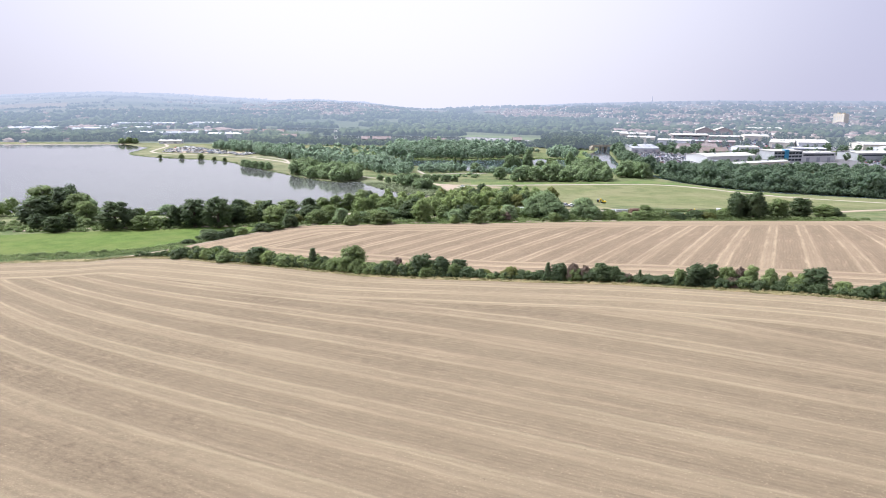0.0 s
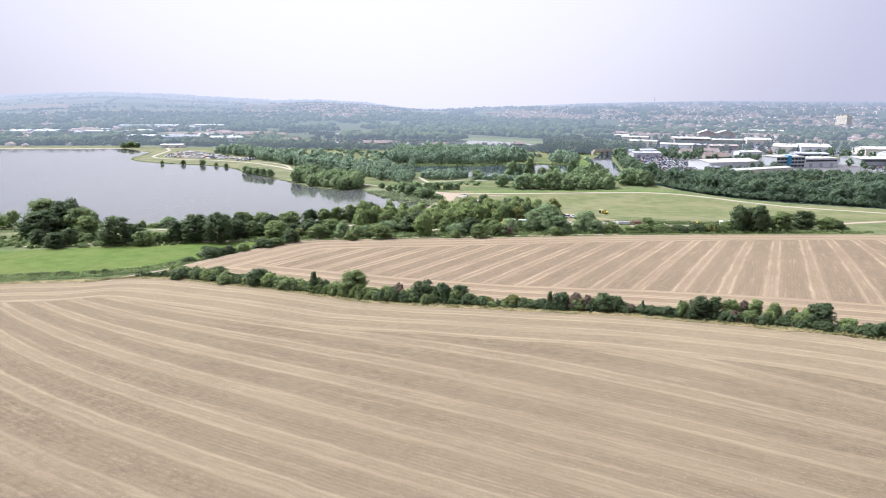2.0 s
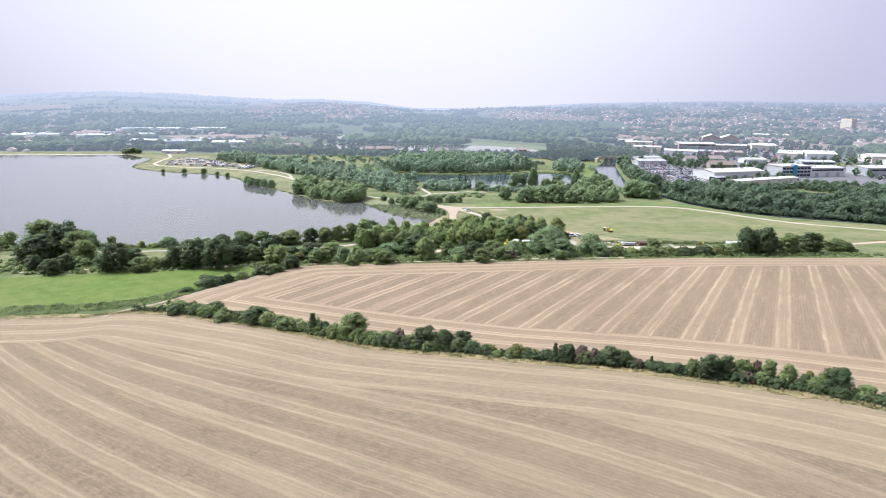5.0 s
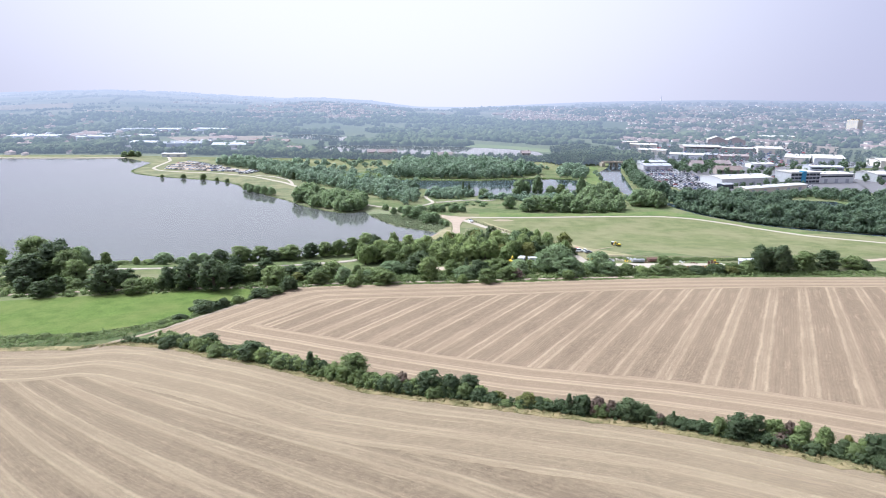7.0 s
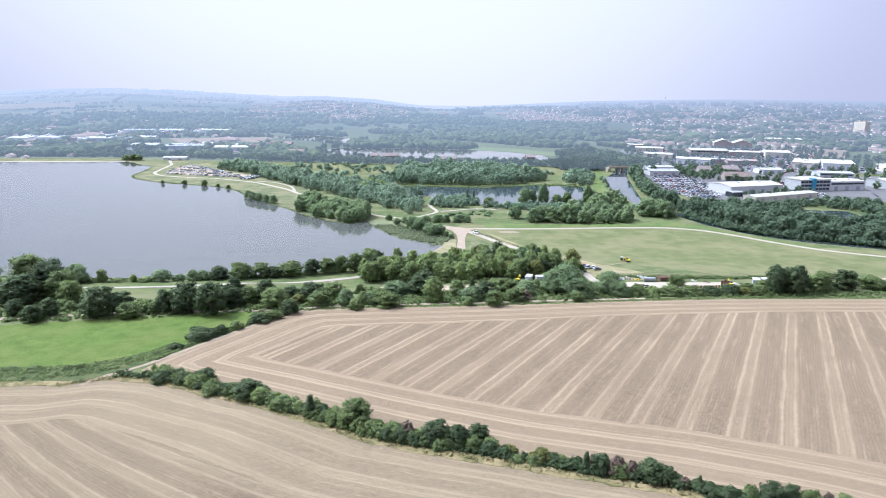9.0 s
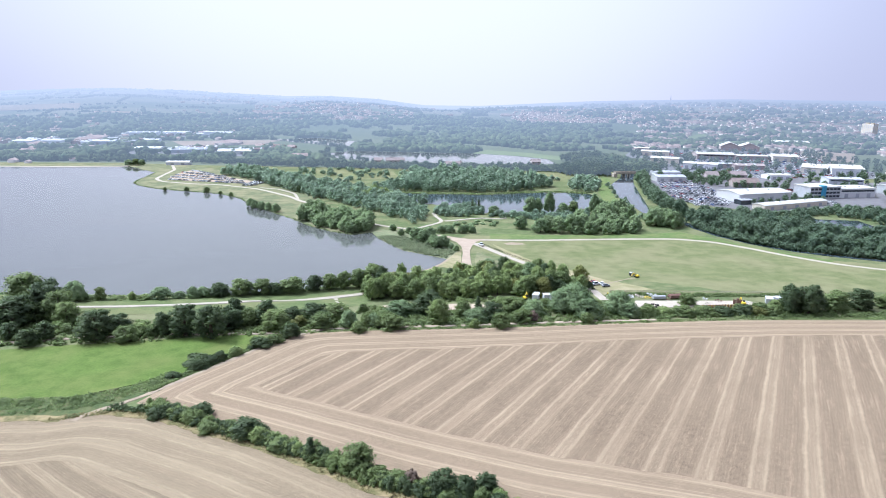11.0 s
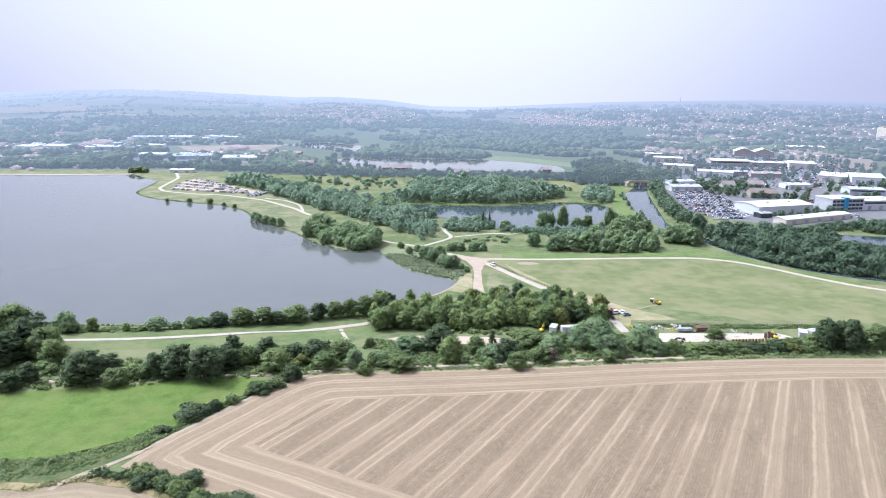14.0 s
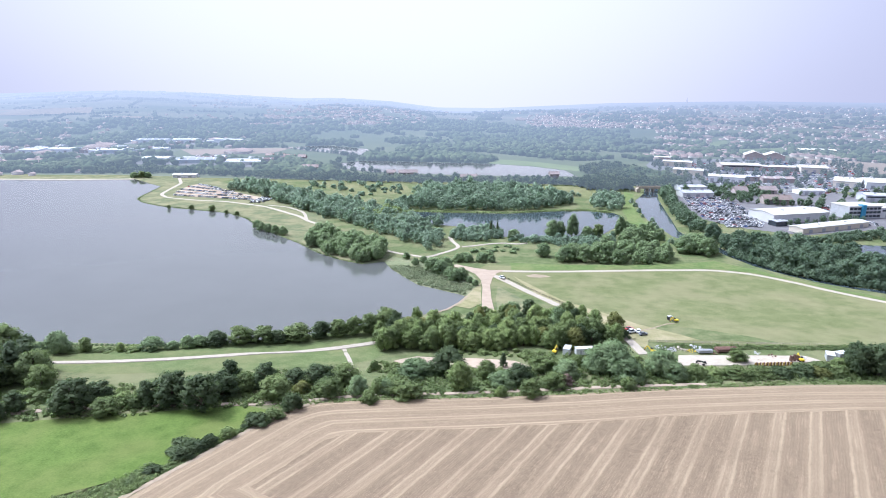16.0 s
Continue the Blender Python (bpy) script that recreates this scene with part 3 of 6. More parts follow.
structure(ribbon("site_road", [(6, 455), (17, 438), (28, 416), (39, 396), (52, 370), (64, 345), (66, 325)], 4.0, M["path"]), "white compacted site road", "road")
structure(ribbon("wood_path", [(-119, 580), (-85, 534), (-62, 505), (-55, 500), (-44, 496), (-35, 490), (-26, 503), (-19, 512), (-13, 523), (-19, 540), (-22, 556)], 2.6, M["path"], 0.22), "pale path between the woods", "path")
structure(ribbon("pond_path", [(-12, 524), (-5, 526), (6, 534), (20, 540), (30, 534), (36, 541)], 2.2, M["path"], 0.3), "pale path towards the pond", "path")
structure(ribbon("reed_path", [(-16, 472), (-23, 478), (-30, 486), (-35, 490)], 2.6, M["path"], 0.3), "pale path past the reeds", "path")
structure(ribbon("spit_path", [(-379, 881), (-343, 808), (-337, 772), (-329, 728), (-314, 708), (-276, 695), (-247, 692), (-200, 669), (-156, 625), (-143, 604), (-122, 583)], 3.6, M["path"]), "pale path along the spit", "path")
structure(ribbon("branch_path", [(-146.0, 610.0), (-153.0, 633.0), (-159.0, 647.0), (-170.0, 659.0), (-178.0, 669.0), (-188.0, 672.0), (-200.0, 677.0)], 2.6, M["path"], 0.2), "pale path branching off over the spit", "path")
structure(ribbon("field_track", [(-170, 250), (-154, 252), (-139, 257), (-105, 262), (-71, 265), (-57, 269), (-43, 274), (-12, 278), (28, 285), (48, 289), (80, 294)], 2.2, M["sand"]), "worn earth track along the tree belt", "track")
structure(ribbon("gate_track", [(-103.5, 192), (-101.5, 197.5), (-96.5, 202.5), (-91.5, 209), (-85, 222), (-76, 239), (-68, 255), (-62.4, 262.5), (-56, 268)], 1.6, M["earth"], 0.11, 2.0, 0.25), "trodden earth path through the gateway and along the field", "track")
structure(drape("ditch_bank", [(-320, 169.5), (-200, 187.5), (-126, 193), (-106, 193), (-96, 203), (-90, 214), (-86, 224), (-92, 221), (-100, 210.5), (-112, 207.5), (-135, 205.5), (-200, 199.5), (-320, 181)], M["weeds"], 0.09, 6.0), "rough green weeds along the ditch", "bank")
structure(ribbon("dam_wall", [(-1490, 641.5), (-900, 761), (-562, 812), (-484, 818), (-412, 834)], 7.0, M["concrete"], 0.5, 20), "low stone facing along the far shore", "wall")
structure(ribbon("side_road", [(198, 335), (210, 341), (226, 347), (245, 353), (300, 368)], 4.0, M["sand"]), "pale lane beside the meadow", "road")
verge_line = np.array(HEDGE_FOOT[2:17], float)
structure(ribbon("hedge_verge", verge_line + sideways(verge_line) * 1.2, 3.4, M["verge"], 0.15, 2.0, 0.2), "strip of dry uncut grass under the hedge", "verge")
structure(ribbon("ditch_verge", [(-318, 169.5), (-200, 187.5), (-126, 193.5), (-107, 193.5)], 3.6, M["verge"], 0.12, 3.0, 0.25), "strip of dry uncut grass beside the ditch", "verge")
structure(drape("dry_corner", [(74, 352), (97, 346), (130, 345), (122, 352), (100, 362), (88, 366), (80, 362)], M["grass"], 0.11, 6), "rough grass by the site", "grass")
structure(ribbon("worn_track", [(70, 355), (78, 359.5), (88, 368), (92, 369)], 0.9, M["earth"], 0.16, 1.5, 0.3), "worn wheel track across the meadow", "track")
structure(drape("bare_patch", [(28, 453), (33, 456), (40, 455), (43, 451), (36, 449), (30, 449)], M["earth"], 0.16, 6), "bare earth scraped at the meadow's edge", "ground")


# ---- trees ----
def blob(rng, centre, radius, squash=0.85):
    """A lumpy closed core inside a clump of leaves."""
    v = np.array([(1, 0, 0), (-1, 0, 0), (0, 1, 0), (0, -1, 0), (0, 0, 1), (0, 0, -1)], float)
    f = [[0, 2, 4], [2, 1, 4], [1, 3, 4], [3, 0, 4], [2, 0, 5], [1, 2, 5], [3, 1, 5], [0, 3, 5]]
    v = v * (radius * (1 + 0.15 * rng.standard_normal((len(v), 1)))) * (1, 1, squash) + centre
    return v, f


def crown_shape(seed, height, width, lobes, leaves, leaf, base=0.18, kind="round", clump=0.23):
    """Vertices and faces of a crown: lobes set round the stem, each with a core and many loose leaf clumps."""
    rng = np.random.default_rng(seed)
    leaves, leaf = round(leaves * 1.75), leaf * 0.84
    verts, faces, normals, count = [], [], [], 0
    lo = height * base
    heart = np.array([0, 0, lo + (height - lo) * 0.35])
    for i in range(lobes):
        t = (i + rng.random()) / lobes
        if kind == "round":
            reach = math.sqrt(max(0.04, 1 - ((t - 0.4) / 0.68) ** 2))
        elif kind == "tall":
            reach = 1.0 - 0.8 * t
        else:
            reach = math.sqrt(max(0.08, 1 - (0.92 * t) ** 2))
        a = i * 2.4 + rng.normal() * 0.5
        size = width / 2 * (clump + 0.17 * rng.random()) * (0.7 + 0.4 * reach)
        r = max(0.0, width / 2 * reach - size * 0.75) * math.sqrt(0.15 + 0.85 * rng.random())
        c = np.array([r * math.cos(a), r * math.sin(a), lo + size * 0.55 + (height - lo - size * 1.45) * t])
        v, f = blob(rng, c, size * 0.72)
        verts.append(v)
        normals.append((v - c) / (np.linalg.norm(v - c, axis=1)[:, None] + 1e-6))
        faces += [[k + count for k in q] for q in f]
        count += len(v)
        d = rng.standard_normal((leaves, 3))
        d[:, 2] = d[:, 2] * 0.8 + 0.25
        d /= np.linalg.norm(d, axis=1)[:, None]
        p = c + d * (size * (0.58 + 0.6 * rng.random((leaves, 1)))) * (1, 1, 0.88)
        n = d + 0.55 * rng.standard_normal((leaves, 3))
        n /= np.linalg.norm(n, axis=1)[:, None]
        s = np.cross(n, rng.standard_normal((leaves, 3)))
        s /= np.linalg.norm(s, axis=1)[:, None]
        w = np.cross(n, s)
        k = leaf * (0.6 + 0.8 * rng.random((leaves, 1)))
        tri = np.stack([p - s * k, p + s * k * 0.6 - w * k * 0.8 + n * k * 0.2, p + s * k * 0.6 + w * k * 0.8 - n * k * 0.15], 1).reshape(-1, 3)
        verts.append(tri)
        out = (p - heart) / (np.array([width / 2, width / 2, height / 2]))
        out /= np.linalg.norm(out, axis=1)[:, None] + 1e-6
        bend = 0.6 * d + 0.8 * out + 0.2 * n + (0, 0, 0.3)
        normals.append(np.repeat(bend / np.linalg.norm(bend, axis=1)[:, None], 3, axis=0))
        faces += [[count + 3 * j, count + 3 * j + 1, count + 3 * j + 2] for j in range(leaves)]
        count += 3 * leaves
    return np.concatenate(verts), faces, np.concatenate(normals)


def soften(ob, normals):
    """Rounds the leaves' shading over the whole crown."""
    ob.data.polygons.foreach_set("use_smooth", np.ones(len(ob.data.polygons), bool))
    ob.data.normals_split_custom_set_from_vertices(normals.astype(np.float32))
    return ob


def trunk_mesh(seed, height, girth):
    """A tapered stem with four limbs."""
    rng = random.Random(seed)
    bm = bmesh.new()

    def limb(a, b, r0, r1):
        d = Vector(b) - Vector(a)
        m = Matrix.Translation((Vector(a) + Vector(b)) / 2) @ d.to_track_quat("Z", "Y").to_matrix().to_4x4()
        bmesh.ops.create_cone(bm, segments=7, radius1=r0, radius2=r1, depth=d.length, matrix=m)
    limb((0, 0, -0.4), (0.1, 0, height * 0.35), girth, girth * 0.75)
    limb((0.1, 0, height * 0.33), (0, 0.1, height * 0.75), girth * 0.75, girth * 0.3)
    for i in range(4):
        a = i * 1.6 + rng.random()
        h = height * (0.25 + 0.1 * i)
        limb((0, 0, h), (math.cos(a) * height * 0.22, math.sin(a) * height * 0.22, h + height * 0.2), girth * 0.4, girth * 0.15)
    return bm


def tree_model(name, seed, height, width, lobes, leaves, leaf, material, kind="round", base=0.15, label="", category="tree"):
    """One tree or bush with trunk and crown, kept far below the land's sight as a pattern for its copies."""
    ob = thing(name, (0, 0, 0), 0, label, category)
    v, f, nv = crown_shape(seed, height, width, lobes, leaves, leaf, base, kind)
    soften(link("crown", v, f, material, ob), nv)
    part("trunk", trunk_mesh(seed, height, 0.035 * height + 0.05), M["bark"], ob)
    return ob


PATTERNS = {}


def plant(kind, x, y, high, wide, group="", sink=0.15):
    """Sets a tree of a kind, so high and wide; the first one of it is built, the rest are copies."""
    rng = random.Random(round(x * 7 + y * 13 + 1000))
    name, height, width, lobes, leaves, leaf, mat, shape, base, text, cat = KINDS[kind]
    turn = rng.random() * 360
    variant = (kind, rng.randrange(3))
    m = pose(x, y, float(land(x, y)) - sink, 0, 0, turn) @ Matrix.Diagonal((wide / width, wide / width, high / height, 1))
    if variant not in PATTERNS:
        ob = tree_model(name, 11 + variant[1] * 7 + len(kind), height, width, lobes, leaves, leaf, M[mat], shape, base, text, cat)
        PATTERNS[variant] = ob
        ob.matrix_world = m
    else:
        src = PATTERNS[variant]
        ob = copy_thing(src, Matrix())
        ob.matrix_basis = m
    return tagged(ob, text, cat, group)


KINDS = {   # name, height, width, lobes, leaves per lobe, leaf size, material, shape, bare foot, label, category
    "oak": ("tree", 9.0, 8.0, 36, 62, 0.255, "leaf", "round", 0.05, "round-crowned green broadleaf tree in full leaf", "tree"),
    "dark": ("tree", 10.0, 7.5, 36, 40, 0.32, "leaf_dark", "round", 0.04, "dense dark green broadleaf tree in full leaf", "tree"),
    "light": ("tree", 10.0, 8.5, 38, 62, 0.255, "leaf_light", "round", 0.05, "tall pale green broadleaf tree in full leaf", "tree"),
    "willow": ("willow_tree", 8.0, 9.0, 38, 62, 0.255, "leaf_willow", "bush", 0.05, "broad grey-green willow tree in full leaf", "tree"),
    "turning": ("tree", 8.0, 7.0, 34, 44, 0.31, "leaf_yellow", "round", 0.04, "broadleaf tree with yellowing autumn leaves", "tree"),
    "tall": ("tree", 11.0, 5.0, 30, 46, 0.28, "leaf_dark", "tall", 0.08, "slim dark green pointed tree", "tree"),
    "bush": ("bush", 3.6, 4.4, 24, 42, 0.23, "leaf", "bush", 0.02, "thick green hawthorn bush", "bush"),
    "bush_dark": ("bush", 3.6, 4.4, 24, 42, 0.23, "leaf_dark", "bush", 0.02, "thick dark green hedge bush", "bush"),
    "bush_light": ("bush", 3.2, 4.2, 24, 42, 0.23, "leaf_light", "bush", 0.02, "loose pale green bush", "bush"),
    "bush_brown": ("bush", 3.4, 3.8, 22, 42, 0.22, "leaf_brown", "bush", 0.02, "reddish brown bush in the hedge", "bush"),
    "bush_yellow": ("bush", 3.0, 4.0, 22, 42, 0.22, "leaf_yellow", "bush", 0.02, "yellowish green low bush", "bush"),
}


def inside(poly):
    p = np.array(poly, float)

    def f(q):
        x, y = q[:, 0], q[:, 1]
        hit = np.zeros(len(q), bool)
        for (x0, y0), (x1, y1) in zip(p, np.roll(p, -1, 0)):
            cross = ((y0 > y) != (y1 > y)) & (x < (x1 - x0) * (y - y0) / (y1 - y0 + 1e-12) + x0)
            hit ^= cross
        return hit
    return f


def scatter(poly, gap, seed, jitter=0.35):
    """Places inside an outline, on a loose grid."""
    rng = np.random.default_rng(seed)
    p = np.array(poly, float)
    x, y = np.meshgrid(np.arange(p[:, 0].min(), p[:, 0].max(), gap), np.arange(p[:, 1].min(), p[:, 1].max(), gap * 0.87))
    x[1::2] += gap / 2
    q = np.stack([x.ravel(), y.ravel()], 1)
    q += gap * jitter * rng.uniform(-1, 1, q.shape)
    return q[inside(poly)(q)]


def wood(name, label, poly, gap, height, width, material, seed, lobes=9, leaves=26, leaf=0.75, kind="round"):
    """A stand of trees too many to count: trunks and crowns joined."""
    rng = np.random.default_rng(seed)
    shapes = [crown_shape(seed * 10 + i, height, width, round(lobes * 1.25), round(leaves * 0.85), leaf * 0.9, 0.05, kind, 0.24 if lobes > 11 else 0.3) for i in range(4)]
    spots = scatter(poly, gap, seed) if not isinstance(poly, np.ndarray) else poly
    verts, faces, normals, n = [], [], [], 0
    for x, y in spots:
        v, f, nv = shapes[rng.integers(4)]
        a, s = rng.random() * 6.28, 0.62 + 0.62 * rng.random()
        c, d = math.cos(a) * s, math.sin(a) * s
        w = np.stack([v[:, 0] * c - v[:, 1] * d + x, v[:, 0] * d + v[:, 1] * c + y, v[:, 2] * s * (0.85 + 0.3 * rng.random()) + float(land(x, y)) - 0.3], 1)
        verts.append(w)
        normals.append(np.stack([nv[:, 0] * c / s - nv[:, 1] * d / s, nv[:, 0] * d / s + nv[:, 1] * c / s, nv[:, 2]], 1))
        faces += [[k + n for k in q] for q in f]
        n += len(w)
    ob = soften(link(name, np.concatenate(verts), faces, material), np.concatenate(normals))
    return tagged(ob, label, "woodland", "", "stuff")


# the hedges, belts and lake shore, tree by tree: kind, place, height, width
WEST_TREES = [
    ("oak", -186.5, 297.5, 16.2, 17), ("dark", -166.1, 281.1, 16.5, 15.9), ("willow", -174.5, 312.8, 9.6, 9.9), ("oak", -158.7, 276.5, 13.2, 12.4), ("dark", -171.6, 268.6, 12.5, 15.6), ("oak", -169.3, 274.3, 9.2, 13.1),
    ("dark", -167, 289, 10.5, 11), ("willow", -172, 311, 8.8, 7.6),
    ("dark", -174.2, 272.6, 10.1, 10.6), ("oak", -170.2, 276.4, 9.7, 9), ("oak", -162.9, 277, 9, 9), ("oak", -151.6, 269.6, 10.4, 9.4),
    ("dark", -150.7, 255.1, 7.2, 7.5), ("dark", -152.8, 247.8, 6.9, 8), ("dark", -163.4, 254.4, 6.8, 7.1), ("dark", -132, 254.8, 12, 13.4),
    ("oak", -120.8, 253.8, 6.4, 8.5), ("dark", -127.8, 263, 8, 8.5), ("bush_light", -118.6, 261.2, 4.8, 7.6), ("dark", -110.1, 260.4, 9.9, 7.2),
    ("dark", -102.7, 262, 12.3, 12), ("dark", -91.5, 258.2, 13.7, 11.8), ("dark", -89.6, 269.7, 9.4, 11.5), ("dark", -89.1, 278, 11, 7),
    ("dark", -76.8, 276.8, 10.4, 8.5), ("oak", -83.5, 275.5, 7.7, 8.1),
]
WEST_BUSHES = [
    ("oak", -71, 269.3, 8.8, 10.7), ("bush_dark", -63.6, 261.1, 6.2, 7.2), ("dark", -68.2, 282.9, 6, 9.1), ("bush_yellow", -63.8, 275.8, 4.2, 6.8),
    ("dark", -59.6, 284.2, 8.1, 11.3), ("oak", -50.9, 284.9, 8.2, 10.9), ("oak", -54, 273.1, 6.8, 9.6), ("willow", -44.3, 275, 7.5, 7.2),
    ("bush", -42.8, 302.9, 4.4, 4.7), ("bush", -39.5, 268.6, 4.7, 6.2), ("willow", -34.7, 277, 6, 6.8), ("oak", -27.5, 273.6, 6.5, 11.7),
    ("willow", -26.2, 297.1, 7.1, 13.7), ("bush", -114.4, 259.8, 4.6, 6), ("bush_light", -152, 265.1, 3.8, 8.2), ("bush", -147.6, 263.1, 3.7, 6.1),
]
SHORE_TREES = [
    ("willow", -418, 846, 8, 9), ("oak", -410, 848, 9, 9.5), ("willow", -403, 850, 8, 8.5), ("oak", -163.7, 314.5, 6.5, 5), ("bush_light", -150.1, 316.3, 4, 3.5), ("bush_light", -145.4, 317.9, 2.4, 7), ("willow", -138.9, 320.3, 6, 9.6),
    ("willow", -131.4, 322.5, 3.9, 6.1), ("willow", -126.5, 326.4, 6.4, 5.2), ("willow", -122.7, 329.1, 5.6, 6.8), ("dark", -115.7, 331, 6.9, 8.4),
    ("oak", -106.1, 333.9, 8.4, 10), ("oak", -96.8, 336.1, 7.9, 10.1), ("dark", -90.2, 336.6, 5.9, 7.2), ("oak", -83.1, 340, 7.6, 11.8),
    ("dark", -72.8, 343, 8.5, 8.1), ("oak", -65.2, 346, 8.3, 8.2), ("oak", -58.6, 348, 9.3, 7.4), ("oak", -52.1, 350.6, 10.2, 8.3),
    ("oak", -44.8, 354.9, 11.5, 11.7), ("bush", -167.9, 313.9, 2.1, 7.4), ("bush", -157.5, 315.7, 1.6, 7.5),
]
BELT_TREES = [
    ("oak", -31.3, 277.7, 6.5, 10.6), ("bush", -37.5, 276.8, 5.9, 5.8), ("light", -9.6, 283, 11.1, 8.9), ("dark", -14.2, 299.8, 11.3, 12.7),
    ("willow", -26.3, 300.6, 6.4, 9.8), ("willow", -20.6, 299.2, 5.4, 8.5), ("bush_light", 4.8, 276.8, 4.2, 4.2), ("oak", 14.8, 277.6, 6.7, 8.1),
    ("willow", 5.9, 286.8, 6.3, 10.8), ("tall", 7, 307.4, 6.5, 3.9), ("dark", 12.2, 289.1, 8.4, 9.7), ("oak", 0, 294.3, 8.1, 7.1),
    ("willow", 48.2, 302.7, 14.2, 16.4), ("willow", 42.8, 303.6, 11, 12.8), ("willow", 51.9, 296.7, 9.6, 14.4), ("oak", 50.2, 287.5, 4.4, 5.8),
    ("willow", 66.8, 303.1, 10.7, 13.1), ("willow", 70.3, 299, 7, 9.6), ("willow", 30.3, 297.8, 7.3, 10.4), ("oak", 21.9, 303, 6.4, 10.7),
    ("oak", 24, 285.9, 6, 9.1), ("bush_brown", 28.4, 289.2, 4.4, 6.5), ("bush", 36.4, 309.2, 5, 7), ("bush_dark", 62.3, 345.5, 4.3, 6),
]
BELT_EAST = [
    ("oak", 101.9, 320.7, 5.6, 8.6), ("bush", 79.2, 302.5, 4.9, 9.3), ("bush_light", 86.2, 303.1, 3.8, 9.3), ("bush", 94.3, 303.1, 4.5, 11),
    ("oak", 103.3, 304.7, 4.2, 9.8), ("bush_dark", 112, 305.2, 3.8, 9.8), ("bush_dark", 121.2, 306.6, 4.7, 9.8),
    ("bush_yellow", 127.7, 307, 3.7, 8.6), ("bush", 134.8, 307.5, 4.8, 9), ("dark", 142.3, 309.6, 13.7, 9.9), ("dark", 150.7, 309.4, 14, 11.2),
    ("bush", 75.4, 300.6, 3.9, 7.6),
]
EAST_TREES = [
    ("dark", 146.8, 315.7, 11.4, 11.8), ("dark", 154.1, 313.9, 11, 11.7), ("oak", 165.5, 315.1, 10.2, 12.7), ("dark", 178.2, 318.4, 10.6, 12.9),
    ("oak", 193.3, 322.7, 6.4, 12.5), ("bush", 139.5, 314.4, 5.3, 9.2), ("bush", 130.1, 310.5, 4.7, 9.1), ("bush", 121.9, 309, 4.1, 10),
    ("bush_dark", 196.7, 320, 5.2, 9.3),
]
HEDGE_WEST = [
    ("bush_dark", -81.7, 194.1, 4.1, 6.8), ("bush_dark", -75.6, 193.7, 3.8, 6.1), ("dark", -70.1, 194.8, 4.5, 6.8), ("bush", -64.6, 185.8, 4, 7.1),
    ("bush_dark", -60.2, 185.5, 3.6, 6.5), ("dark", -54.2, 182.6, 6, 9), ("bush_light", -50.1, 179.7, 5, 5.4), ("bush", -44.1, 175.1, 4, 6.1),
    ("bush_dark", -40.5, 173.7, 3.6, 4.3), ("bush_light", -39, 173, 3.8, 4.3), ("tall", -35.3, 169.9, 7.3, 4.2),
    ("bush_dark", -31.8, 169.6, 4.5, 3.9), ("oak", -23.8, 164.6, 8.5, 8.6), ("bush", -29, 167.5, 3.9, 4.1), ("bush", -18.9, 162.3, 3.3, 5.6),
    ("oak", -14.5, 158.2, 4.6, 5.4), ("bush_brown", -11.4, 157, 5.4, 4.4), ("dark", -5.1, 155.1, 6.6, 7.6), ("bush_dark", -0.4, 153.4, 5.9, 5.8),
    ("dark", 3.9, 155.9, 4.4, 5.8), ("bush_light", 6.3, 152.5, 2.7, 4.2),
]
HEDGE_EAST = [
    ("bush_yellow", 10, 149.5, 2.3, 4.1), ("bush_yellow", 16, 145.9, 3.5, 5.4), ("bush", 19.8, 144.6, 2.4, 3.2), ("bush_dark", 22.6, 143.1, 2.7, 3.3),
    ("tall", 23.8, 141.1, 5.2, 2.6), ("dark", 26.2, 140.3, 5.1, 4.8), ("bush_brown", 29.3, 139.4, 5, 4.3), ("bush_brown", 31.6, 138.2, 4.4, 3.1),
    ("dark", 35.2, 137, 5.1, 6.6), ("bush_dark", 37.5, 135.6, 4.5, 3.7),
]
HEDGE_END = [
    ("bush_brown", 39.9, 134.2, 2.6, 3.0), ("tall", 42.2, 133.3, 3.6, 1.8), ("bush_dark", 43.5, 131.6, 2.5, 4.2), ("bush_dark", 46.2, 129.8, 2.7, 4.8),
    ("bush", 48.8, 128.3, 4.4, 3.7), ("dark", 51.5, 126.6, 5.8, 6.0), ("dark", 54.2, 126.0, 5.8, 4.0), ("oak", 57.1, 125.0, 5.1, 4.4),
    ("bush_brown", 57.2, 123.2, 2.8, 3.9), ("bush_brown", 59.3, 124.2, 5.0, 2.6), ("oak", 60.9, 122.9, 5.6, 4.0), ("bush", 59.4, 121.3, 3.3, 4.1),
    ("bush", 62.4, 119.9, 3.4, 4.0), ("oak", 63.9, 121.4, 4.9, 3.4), ("bush_dark", 65.4, 118.4, 3.6, 3.2), ("turning", 66.4, 118.9, 4.2, 1.9),
    ("bush_light", 68.0, 117.6, 4.0, 2.6), ("bush", 66.4, 117.2, 3.4, 4.0), ("dark", 69.9, 116.2, 5.6, 6.2), ("bush", 73.2, 112.8, 2.8, 4.4),
    ("bush_dark", 75.4, 110.4, 2.0, 4.6), ("bush_dark", 77.4, 108.2, 3.2, 5.0),
]
